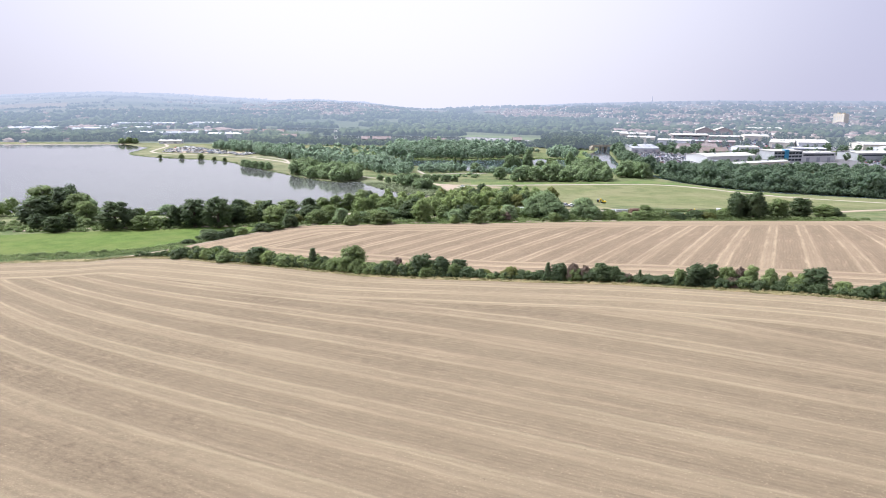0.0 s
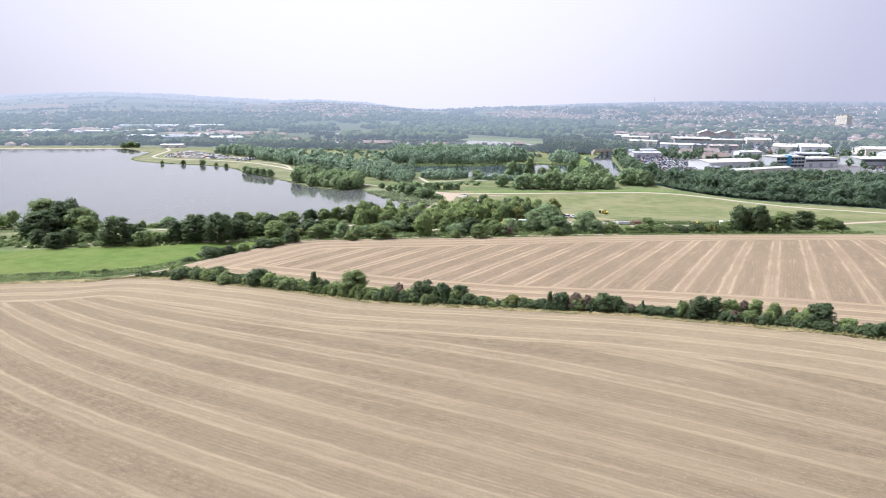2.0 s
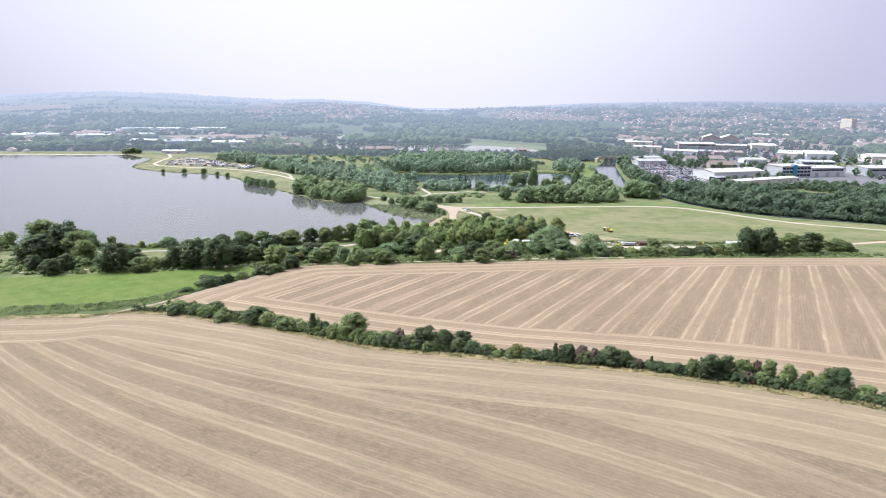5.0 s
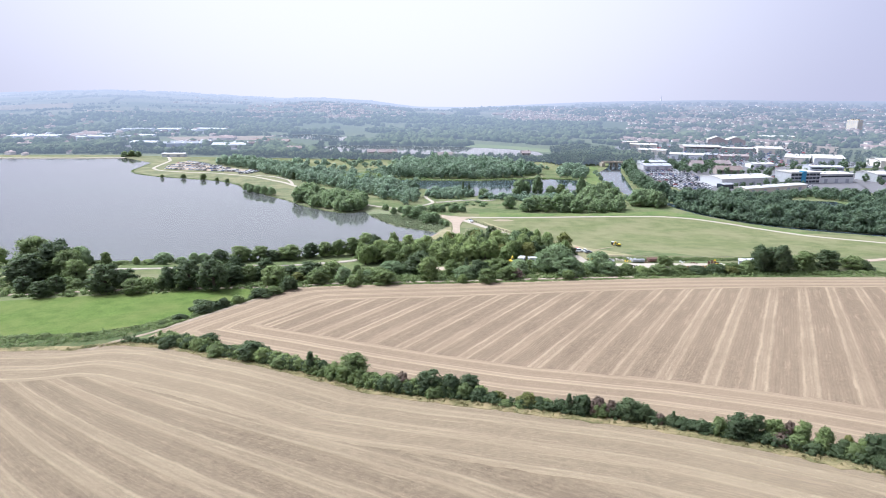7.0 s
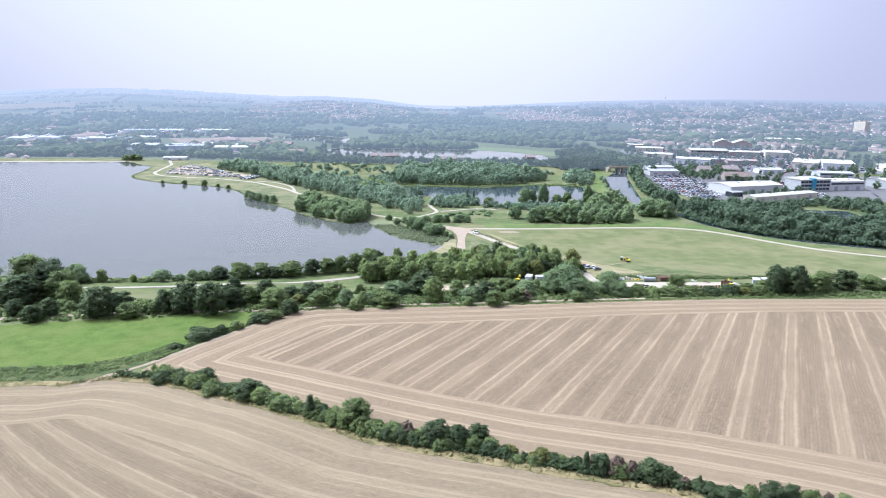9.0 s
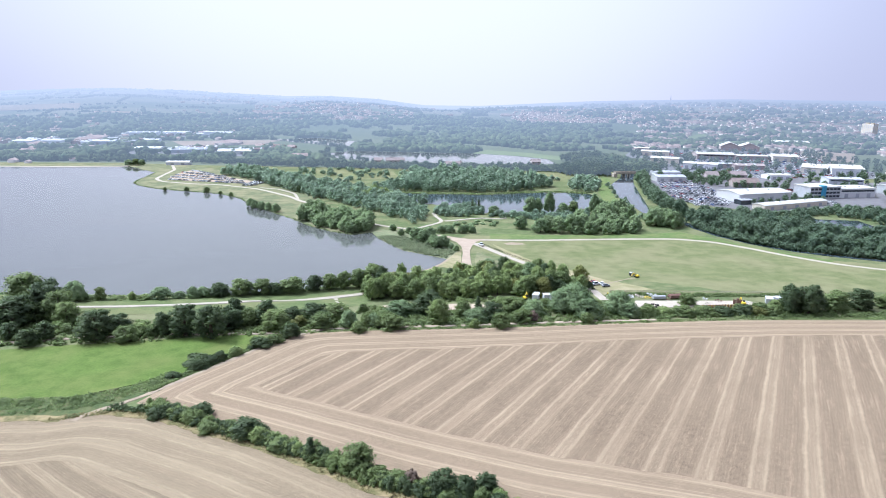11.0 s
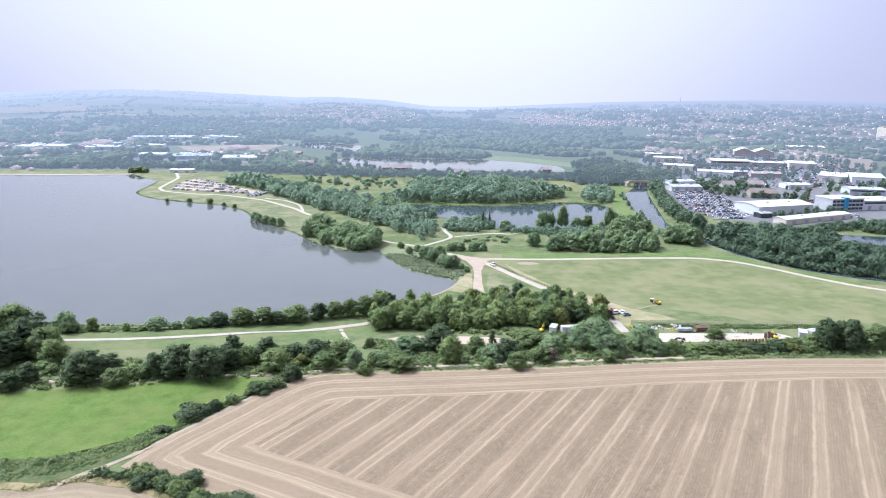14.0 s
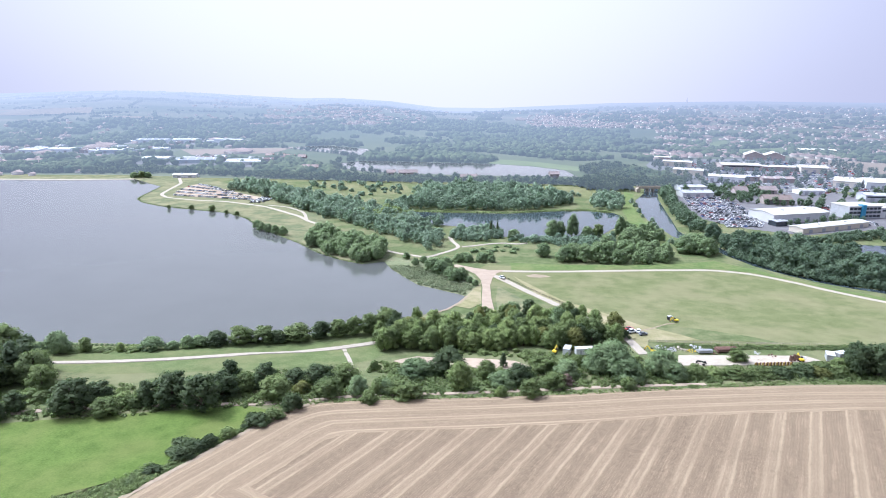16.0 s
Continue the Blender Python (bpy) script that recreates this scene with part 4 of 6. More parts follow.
SIDE_HEDGE = [
    ("bush_dark", -87, 233.8, 3.7, 9.1), ("bush_dark", -80.8, 237.2, 3.4, 5), ("bush_light", -77.2, 241.9, 3.3, 5),
    ("bush_dark", -71.5, 250.6, 3.7, 8.7), ("bush", -67.8, 253.9, 3.4, 7.7), ("bush_dark", -90.2, 222.2, 1.8, 5.0),
    ("bush_dark", -85.4, 230.2, 3.4, 7.7), ("bush_dark", -82.3, 234.4, 2.9, 5.7), ("bush", -93.4, 216.6, 1.2, 4.6),
]
DITCH_BUSHES = [
    ("bush", -110.5, 204.3, 1.8, 2.8), ("bush", -114.6, 204.5, 1.4, 3.1), ("bush", -123.8, 203.7, 1.5, 5.1), ("bush", -130.8, 203.8, 1.1, 5.1),
    ("bush", -133.1, 202.1, 1.3, 4.4),
]

for row, group in ((WEST_TREES, "field edge trees"), (WEST_BUSHES, "field edge trees"), (SHORE_TREES, "lakeside trees"), (BELT_TREES, "tree belt"), (BELT_EAST, "tree belt"), (EAST_TREES, "tree belt"),
                   (HEDGE_WEST, "field hedge"), (HEDGE_EAST, "field hedge"), (HEDGE_END, "field hedge"), (SIDE_HEDGE, "field side hedge"), (DITCH_BUSHES, "ditch bushes")):
    for k, x, y, high, wide in row:
        plant(k, x, y, high * (0.84 if group == "field hedge" else 0.98), wide * (1.25 if group == "lakeside trees" else 1.0 if group == "field hedge" else 1.12), group)
rng = random.Random(5)
infill = resample(HEDGE_FOOT[3:18], 3.3)
for (x, y), (u, v) in zip(infill, sideways(infill)):
    small = 0.5 if 6 < x < 24 or x > 36 else 0.9
    off = rng.uniform(2.6, 5.0)
    plant(rng.choice(["bush", "bush_dark", "bush_dark", "bush", "bush_dark", "bush_dark"]), x + u * off, y + v * off, rng.uniform(2.8, 4.4) * small, rng.uniform(4.4, 5.8) * (0.5 + small / 2), "field hedge")
WOOD = [(-46, 329), (-47, 345), (-41, 356), (-24, 361), (-6, 362), (13, 368), (36, 368), (53, 356), (61, 344), (54, 333), (24, 327), (-13, 330)]
rng = random.Random(8)
for x, y in scatter(WOOD, 5.9, 7):
    plant(rng.choice(["oak", "light", "light", "light", "turning", "light", "oak", "oak", "light", "dark", "willow"]), x, y, rng.uniform(6.5, 12.0), rng.uniform(6.2, 10.5), "lake wood")
for x, y, h in ((-283, 647, 4), (-261, 645, 5), (-240, 640, 6), (-223, 630, 4), (-211, 623, 4)):
    plant("oak", x, y, h, h * 1.2, "spit bushes")
for x, y in ((-176, 571), (-170, 563), (-163, 558), (-156, 553), (-149, 549)):
    plant("willow", x, y, 7.5, 9.0, "shore willows")
for k, x, y, h, w in (("willow", 57, 560, 15, 13), ("willow", 63, 561, 14, 10), ("willow", 73, 566, 19, 11), ("willow", 111, 571, 17, 10), ("willow", 27, 554, 8, 12), ("tall", 10, 566, 12, 4), ("tall", 15, 565, 11, 4), ("willow", 116, 576, 12, 11),
                      ("willow", 84, 562, 10, 12), ("oak", 93, 566, 11, 11)):
    plant(k, x, y, h, w, "pond trees")
for x, y, h in ((-30, 459, 9), (-24, 453, 9), (-21, 462, 9), (-15, 438, 8), (-11, 441, 8), (-41, 472, 5), (-48, 486, 5), (-3, 430, 4), (-6, 436, 4), (-36, 478, 5), (-27, 466, 7), (-18, 446, 7)):
    plant("willow", x, y, h, h * 1.3, "reed bank willows")
for x, y, h in ((44, 502, 10), (57, 490, 11), (63, 495, 12), (-14, 482, 6), (-7, 483, 6), (1, 483, 6), (8, 484, 5), (-11, 488, 5), (4, 489, 5)):
    plant("willow", x, y, h, h * 1.3, "meadow edge willows")
for x, y in [(-164.0, 662.0), (-154.0, 648.0)]:
    plant("dark", x, y, 8.0, 5.0, "spit bushes")

# low growth under and between them
wood("undergrowth", "brambles and nettles under the field edge trees", [(-200, 246), (-150, 248), (-118, 252), (-85, 261), (-66, 266), (-46, 276), (-48, 302), (-79, 298), (-118, 280), (-148, 272), (-200, 270)], 3.2, 1.5, 3.6, M["leaf"], 31, 3, 20, 0.3, "bush")
wood("belt_undergrowth", "brambles and tall weeds under the tree belt", [(-44, 274), (-2, 279), (27, 284), (58, 291), (90, 296), (116, 300), (148, 303), (210, 310), (210, 316), (148, 314), (116, 312), (90, 309), (55, 310), (32, 310), (9, 306), (-36, 306)], 3.2, 1.6, 3.8, M["leaf"], 32, 3, 20, 0.3, "bush")
hl = resample(HEDGE_FOOT[2:18], 1.6)
hs = sideways(hl)
wood("hedge_growth", "low bramble growth along the hedge", np.concatenate([hl + hs * 2.8, hl + hs * 4.4]), 0, 2.3, 3.2, M["leaf_dark"], 33, 3, 20, 0.25, "bush")
body = resample([(-88, 197.5)] + HEDGE_FOOT[3:9], 1.7)
side = sideways(body)
wood("hedge_body", "dense bramble and hawthorn filling the hedge", np.concatenate([body + side * 2.6, body + side * 4.2]) + 0.4 * np.random.default_rng(74).standard_normal((2 * len(body), 2)), 0, 3.3, 3.9, M["leaf"], 74, 9, 18, 0.24, "bush")
fl = resample(F2_LEFT[::-1], 1.6)
fs = sideways(fl)
wood("side_growth", "low bramble growth along the side hedge", np.concatenate([fl + fs * 2.2, fl + fs * 3.6]), 0, 0.85, 2.4, M["leaf"], 34, 4, 24, 0.2, "bush")
dl = resample([(-175, 194.6), (-130, 198), (-108, 203), (-98, 211), (-93, 221)], 2.0)
wood("ditch_growth", "rough weeds along the ditch", np.concatenate([dl + (1.0, -3.6), dl + (0, -2.0), dl + (0, 0.2), dl + (0, 2.4), dl + (0, 4.6)]), 0, 0.75, 3.0, M["leaf"], 35, 3, 20, 0.22, "bush")
sl = resample([(-300, 322), (-178, 325), (-133, 329), (-111, 333), (-89, 340), (-66, 350), (-36, 371)], 2.2)
wood("shore_growth", "waterside scrub along the near shore", sl, 0, 1.6, 3.2, M["leaf_willow"], 36, 4, 22, 0.25, "bush")
vl = resample(HEDGE_FOOT[1:18], 1.1)
vs = sideways(vl)
wood("verge_grass", "dry uncut grass under the hedge", np.concatenate([vl + vs * 0.1, vl + vs * 0.8, vl + vs * 1.5, vl + vs * 2.2]), 0, 0.6, 1.7, M["leaf_dry"], 42, 2, 11, 0.24, "bush")
site_edge = resample([(76, 335), (94, 336), (120, 337.5), (150, 339.5), (170, 342)], 1.8)
wood("site_bank_growth", "rank weeds and scrub on the bank behind the works site", np.concatenate([site_edge, site_edge + (0.8, 1.6), site_edge + (0.3, -1.6)]), 0, 1.3, 3.0, M["leaf"], 73, 4, 16, 0.24, "bush")
rl = scatter([(-60, 470), (-56, 463), (-46, 445), (-36, 429), (-16, 416), (-9, 411), (-4, 425), (-12, 440), (-24, 450), (-40, 468)], 2.0, 9)
wood("reeds", "tall reeds in the shallow water", rl, 0, 1.5, 3.2, M["leaf_reed"], 37, 4, 16, 0.2, "bush")
wood("west_wood", "mixed trees beyond the green field", [(-250, 230), (-215, 242), (-200, 262), (-205, 295), (-205, 312), (-250, 316)], 8.0, 9, 9, M["leaf"], 38, 10, 30, 0.5)
edge = resample(SPIT[2:17], 2.2)
wood("shore_sedge", "dark sedge and stones along the spit's waterline", edge + 0.4 * np.random.default_rng(71).standard_normal(edge.shape), 0, 0.9, 2.6, M["leaf"], 71, 3, 12, 0.25, "bush")
mere_edge = np.concatenate([resample([(-215, 1050), (-182, 1094), (-120, 1092)], 9), resample([(-60, 1090), (22, 1088)], 10), resample([(-212, 1035), (-192, 984), (-160, 950), (-120, 936)], 8), resample([(-375, 1300), (-300, 1240), (-230, 1190), (-205, 1155)], 11), resample([(-200, 1110), (-180, 1200), (-170, 1290)], 12)])
wood("mere_trees", "trees and shrubs along the mere", mere_edge + 3.0 * np.random.default_rng(72).standard_normal(mere_edge.shape), 0, 8, 10, M["far_wood"], 72, 10, 12, 0.7)
wood("dam_wood", "trees behind the dam", [(-760, 836), (-700, 848), (-420, 888), (-390, 900), (-420, 945), (-700, 925), (-760, 915)], 10.5, 8, 13, M["far_wood"], 29, 6, 13, 1.2)
wood("river_far_trees", "trees along the far river", [(120, 860), (185, 865), (196, 830), (240, 820), (262, 900), (240, 1000), (200, 1080), (150, 1000), (160, 920)], 11.0, 11, 13, M["far_wood"], 41, 8, 14, 0.8)
wood("track_weeds", "nettles and weeds between field and track", np.concatenate([resample([(-70, 263), (-42, 270), (-12, 274), (27, 280), (68, 288), (111, 297), (200, 306)], 2.0) + (0, k) for k in (0.0, 2.0)]), 0, 0.8, 2.6, M["leaf"], 44, 4, 16, 0.2, "bush")
wood("point_wood", "willow wood on the lake's point", [(-124, 520), (-111, 500), (-92, 482), (-76, 475), (-66, 481), (-63, 497), (-72, 519), (-86, 533), (-105, 547), (-124, 551)], 6.5, 10, 10, M["leaf_willow"], 21, 22, 22, 0.42)
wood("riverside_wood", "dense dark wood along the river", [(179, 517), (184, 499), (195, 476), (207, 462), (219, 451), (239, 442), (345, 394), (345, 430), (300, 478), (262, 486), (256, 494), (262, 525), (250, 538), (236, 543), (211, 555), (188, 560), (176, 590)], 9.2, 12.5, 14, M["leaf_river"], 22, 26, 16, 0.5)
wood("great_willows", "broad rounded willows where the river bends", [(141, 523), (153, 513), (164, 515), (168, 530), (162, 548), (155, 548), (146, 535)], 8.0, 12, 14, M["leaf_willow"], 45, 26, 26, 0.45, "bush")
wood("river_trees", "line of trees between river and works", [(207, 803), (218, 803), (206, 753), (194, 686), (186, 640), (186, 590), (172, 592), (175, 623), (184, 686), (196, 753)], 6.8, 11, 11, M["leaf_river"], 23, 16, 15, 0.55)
wood("bank_trees", "bushes on the river's other bank", np.array([(163, 748), (157, 710), (152, 676), (150, 655), (152, 630), (151, 618), (148, 600), (144, 548), (140, 560), (158, 730)], float), 0, 5, 6, M["leaf_hazed"], 39, 12, 18, 0.4, "bush")
wood("pond_wood", "wood on the far side of the pond", [(-66, 672), (-44, 668), (3, 670), (30, 673), (57, 682), (97, 715), (99, 750), (65, 785), (36, 800), (-8, 806), (-50, 785), (-64, 730)], 8.8, 13, 12, M["leaf_hazed"], 24, 14, 14, 0.65)
wood("pond_end_trees", "trees at the end of the pond", [(112, 720), (118, 690), (131, 681), (141, 692), (152, 740), (157, 770), (138, 774)], 9.0, 10, 11, M["leaf_hazed"], 46, 16, 16, 0.55)
wood("middle_wood", "mixed wood between lake and pond", [(-278, 774), (-257, 757), (-185, 684), (-137, 625), (-112, 602), (-88, 575), (-67, 551), (-43, 519), (-36, 508), (-25, 521), (-24, 534), (-27, 555), (-42, 587), (-58, 614), (-76, 643), (-107, 680), (-165, 722), (-234, 799), (-262, 826)], 8.0, 10, 10.5, M["leaf_hazed"], 25, 14, 13, 0.55)
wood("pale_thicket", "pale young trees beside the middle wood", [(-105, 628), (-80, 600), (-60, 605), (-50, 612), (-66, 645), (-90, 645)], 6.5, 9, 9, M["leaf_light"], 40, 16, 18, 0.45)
wood("shore_scrub", "scrub between the pond and the path", [(-20, 562), (-18, 542), (-10, 537), (3, 545), (19, 553), (20, 569), (10, 586), (-2, 586), (-12, 590)], 6.0, 6, 7.5, M["leaf_hazed"], 26, 14, 20, 0.42, "bush")
wood("pond_scrub", "low scrub along the near side of the pond", [(20, 550), (24, 544), (47, 538), (70, 528), (82, 534), (103, 549), (108, 569), (86, 566), (66, 552), (37, 556)], 5.5, 5, 7.5, M["leaf_hazed"], 47, 12, 18, 0.42, "bush")
wood("willow_mound", "long rounded willow thicket beside the pond", [(105, 548), (119, 547), (137, 550), (141, 563), (132, 576), (113, 571)], 6.5, 11, 11, M["leaf_willow"], 48, 22, 22, 0.45, "bush")
wood("willow_clump", "long rounded willow thicket at the meadow's edge", [(68, 487), (78, 485), (93, 486), (112, 489), (127, 493), (130, 508), (120, 517), (101, 519), (80, 513), (70, 502)], 6.0, 11, 11, M["leaf_willow"], 27, 24, 22, 0.42, "bush")
wood("glade_bushes", "single bushes in the far glades", np.array([(-187, 815), (-178, 822), (-120, 790), (-112, 800), (-104, 786), (-140, 838), (-86, 770), (66, 790), (88, 800), (110, 768), (104, 772)], float), 0, 7, 10, M["leaf_hazed"], 49, 12, 16, 0.6, "bush")
wood("pond_reeds", "pale reed fringe on the far shore of the pond", np.concatenate([resample([(-62, 661), (-33, 659), (3, 660), (29, 661), (56, 672), (84, 681), (105, 683), (125, 676)], 2.4) + (0, k) for k in (-1.0, 1.5)]), 0, 1.6, 3.2, M["leaf_light"], 50, 4, 12, 0.35, "bush")
wood("belt_wood", "long far belt of trees", [(-355, 885), (-251, 858), (-165, 850), (-69, 845), (107, 849), (149, 855), (155, 890), (44, 890), (-73, 886), (-176, 890), (-295, 910), (-420, 930)], 9.5, 8.2, 10.5, M["far_wood"], 28, 10, 10, 0.75)
bl = resample([(176, 518), (181, 499), (192, 474), (204, 460), (216, 449), (236, 440), (290, 415), (345, 391)], 3.6)
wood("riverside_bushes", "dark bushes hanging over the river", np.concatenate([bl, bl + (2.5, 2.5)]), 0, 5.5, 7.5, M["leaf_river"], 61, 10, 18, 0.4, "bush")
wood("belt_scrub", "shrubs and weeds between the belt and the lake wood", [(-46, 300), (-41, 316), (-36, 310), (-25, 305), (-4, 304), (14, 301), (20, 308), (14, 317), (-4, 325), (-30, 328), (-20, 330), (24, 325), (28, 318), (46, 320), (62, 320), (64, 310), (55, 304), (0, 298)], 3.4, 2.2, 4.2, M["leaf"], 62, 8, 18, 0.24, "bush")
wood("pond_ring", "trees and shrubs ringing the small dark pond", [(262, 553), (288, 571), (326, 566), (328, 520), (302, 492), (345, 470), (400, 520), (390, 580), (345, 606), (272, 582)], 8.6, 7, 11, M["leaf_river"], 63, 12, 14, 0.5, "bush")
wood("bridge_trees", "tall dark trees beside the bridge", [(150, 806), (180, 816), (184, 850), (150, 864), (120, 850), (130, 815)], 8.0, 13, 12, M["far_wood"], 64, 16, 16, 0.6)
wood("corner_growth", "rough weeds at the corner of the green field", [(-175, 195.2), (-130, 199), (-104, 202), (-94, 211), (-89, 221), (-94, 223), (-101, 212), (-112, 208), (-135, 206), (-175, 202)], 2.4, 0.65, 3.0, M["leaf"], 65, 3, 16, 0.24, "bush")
wood("pond_side_trees", "leafy trees between the middle wood and the pond", [(-64, 664), (-60, 632), (-47, 608), (-24, 599), (-36, 588), (-53, 616), (-73, 645), (-88, 668), (-80, 690), (-68, 690)], 6.4, 9, 9, M["leaf_hazed"], 67, 14, 14, 0.5)
wood("glade_scrub", "scattered scrub in the far glade", scatter([(-200, 830), (-140, 842), (-78, 812), (-72, 765), (-120, 742), (-170, 775)], 17, 68, 0.5), 0, 5, 9, M["leaf_hazed"], 68, 10, 14, 0.55, "bush")
wood("path_scrub", "low scrub beside the wood path", scatter([(-10, 500), (14, 500), (30, 512), (22, 528), (2, 520), (-8, 512)], 9, 69, 0.5), 0, 2.2, 6, M["leaf_willow"], 69, 8, 14, 0.4, "bush")


# ---- works and houses ----
def box(bm, x0, x1, y0, y1, z0, z1):
    return bmesh.ops.create_cube(bm, size=1, matrix=Matrix.LocRotScale(((x0 + x1) / 2, (y0 + y1) / 2, (z0 + z1) / 2), None, (x1 - x0, y1 - y0, z1 - z0)))["verts"]


def boxed(name, dims, material, parent, label="", bevel=0.0):
    bm = bmesh.new()
    box(bm, *dims)
    if bevel:
        bmesh.ops.bevel(bm, geom=bm.edges[:], offset=bevel, segments=1, affect="EDGES")
    return part(name, bm, material, parent, label)


def gable(w, d, eave, rise, over=0.5, thick=0.35, along="x"):
    """A pitched roof with thickness; the ridge runs along x or y."""
    bm = bmesh.new()
    a, b = (w, d) if along == "x" else (d, w)
    prof = [(-over, eave - over * rise * 2 / b), (b / 2, eave + rise), (b + over, eave - over * rise * 2 / b),
            (b + over, eave - over * rise * 2 / b + thick), (b / 2, eave + rise + thick), (-over, eave - over * rise * 2 / b + thick)]
    ends = []
    for s in (-over, a + over):
        ends.append([bm.verts.new((s, u, h) if along == "x" else (u, s, h)) for u, h in prof])
    for i in range(6):
        j = (i + 1) % 6
        bm.faces.new((ends[0][i], ends[0][j], ends[1][j], ends[1][i]))
    for e in ends:
        bm.faces.new((e[0], e[1], e[4], e[5]))
        bm.faces.new((e[1], e[2], e[3], e[4]))
    bmesh.ops.recalc_face_normals(bm, faces=bm.faces[:])
    return bm


def hull(w, d, eave, rise, along="x"):
    """Walls with gable ends."""
    bm = bmesh.new()
    a, b = (w, d) if along == "x" else (d, w)
    prof = [(0, -1), (b, -1), (b, eave), (b / 2, eave + rise), (0, eave)]
    ends = [[bm.verts.new((s, u, h) if along == "x" else (u, s, h)) for u, h in prof] for s in (0, a)]
    for i in range(5):
        j = (i + 1) % 5
        bm.faces.new((ends[0][i], ends[0][j], ends[1][j], ends[1][i]))
    for e in ends:
        bm.faces.new(e)
    bmesh.ops.recalc_face_normals(bm, faces=bm.faces[:])
    return bm


def shed(x0, y0, x1, y1, depth, eave, wall, roof, label, rise=1.5, along="x", doors=3, band=False, name="warehouse", category="warehouse"):
    """A works hall; its front runs from the first point to the second."""
    w, turn = math.hypot(x1 - x0, y1 - y0), math.degrees(math.atan2(y1 - y0, x1 - x0))
    ob = thing(name, (x0, y0, float(land(x0, y0))), turn, label, category, "works halls")
    # further halls take the paler paints that imitate haze
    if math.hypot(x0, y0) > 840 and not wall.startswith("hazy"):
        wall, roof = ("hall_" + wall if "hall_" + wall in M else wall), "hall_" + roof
    part("wall", hull(w, depth, eave, rise, along), M[wall], ob)
    part("roof", gable(w, depth, eave + 0.05, rise, 0.6, 0.4, along), M[roof], ob)
    for i in range(doors):
        u = w * (i + 0.6) / (doors + 0.2)
        boxed("door", (u - 2, u + 2, -0.12, 0.3, 0, min(4.4, eave * 0.7)), M["roof_grey"], ob, "grey roller door")
    if band:
        boxed("window", (w * 0.04, w * 0.96, -0.1, 0.3, eave * 0.68, eave * 0.86), M["dark"], ob, "long dark strip window")
    if name == "house":
        boxed("chimney", (w * 0.75, w * 0.75 + 0.9, depth * 0.42, depth * 0.42 + 0.8, eave + rise * 0.5, eave + rise + 1.3), M["brick"], ob)
        for u in (0.12, 0.7):
            for h in (0.9, eave - 2.1):
                pane = boxed("window", (w * u, w * u + 1.5, -0.08, 0.2, h, h + 1.3), M["dark"], ob)
                boxed("sill", (w * u - 0.1, w * u + 1.6, -0.2, 0.1, h - 0.15, h), M["white"], pane)
        return ob
    for q in (0.3, 0.7):
        boxed("roof_vent", (w * q, w * q + 1.6, depth * 0.35, depth * 0.35 + 1.6, eave + rise * 0.6, eave + rise * 0.7 + 1.2), M["steel"], ob)
    for q in np.arange(0.08, 0.95, 12 / max(w, 13)) if along == "x" and rise < 2.6 else ():      # strips of translucent sheet in the roof
        slope = gable(0.9, depth, eave + 0.09, rise, 0.3, 0.4)
        bmesh.ops.translate(slope, verts=slope.verts[:], vec=(w * q, 0, 0))
        part("rooflight", slope, M["hall_steel"], ob)
    return ob


shed(258, 636, 316, 657, 30, 7.5, "white", "roof_white", "large white warehouse with a pale low-pitched roof", 2.0, "x", 4)
shed(255, 624, 266, 628, 9, 4.0, "dark", "roof_grey", "low dark loading canopy beside the warehouse", 0.5, doors=0)
shed(263, 595, 336, 631, 13, 4.2, "cream", "roof_white", "long low cream building with a pale roof", 0.9, doors=5)
shed(235, 818, 267, 825, 20, 5, "white", "roof_grey", "white works hall with a grey roof", 1.2)
shed(224, 776, 258, 780, 18, 5, "white", "roof_grey", "white works hall with a shallow grey roof", 1.8)
shed(300, 916, 340, 900, 26, 7, "white", "roof_white", "white works hall with dark doors", 1.6, doors=5)
shed(276, 985, 312, 970, 28, 7, "cream", "roof_white", "pale works hall beside the river", 1.5)
shed(293, 1094, 333, 1080, 24, 7, "cream", "roof_white", "pale works hall with a white roof", 1.5)
shed(368, 1053, 424, 1047, 36, 7.5, "brick", "roof_white", "brick works hall with a broad white roof", 2.0, doors=6, band=True)
shed(470, 1221, 500, 1212, 34, 8, "brick", "roof_white", "twin-gabled brick hall with pale roof", 6.0, "y")
shed(500, 1212, 531, 1203, 34, 8, "brick", "roof_white", "gabled brick hall with pale roof", 6.0, "y")
shed(430, 1056, 481, 1049, 24, 5.5, "brick", "roof_white", "low brick hall with white roof", 1.5)
shed(476, 1035, 510, 1026, 34, 7.5, "cream", "roof_white", "cream hall with a white roof", 2.5)
shed(337, 924, 371, 923, 18, 6, "brick", "roof_grey", "low hall with a grey roof", 1.0)
shed(368, 912, 408, 912, 14, 5.5, "brick", "roof_brown", "brick hall with a brown roof", 2.0)
shed(445, 892, 470, 876, 34, 7, "cream", "roof_white", "hall with a rounded white roof", 3.5)
shed(474, 872, 510, 864, 38, 8, "white", "roof_white", "tall white works hall", 3.5)
shed(368, 810, 394, 813, 20, 5, "white", "roof_white", "small white works hall", 1.5)
shed(414, 770, 450, 766, 22, 7, "steel", "roof_grey", "grey-blue hall with a pale roof", 1.2, band=True)
shed(281, 1190, 330, 1176, 20, 5, "brick", "roof_white", "row of low pale-roofed units", 1.0)
shed(635, 1366, 698, 1354, 30, 7, "cream", "roof_white", "distant pale works hall", 2.0)
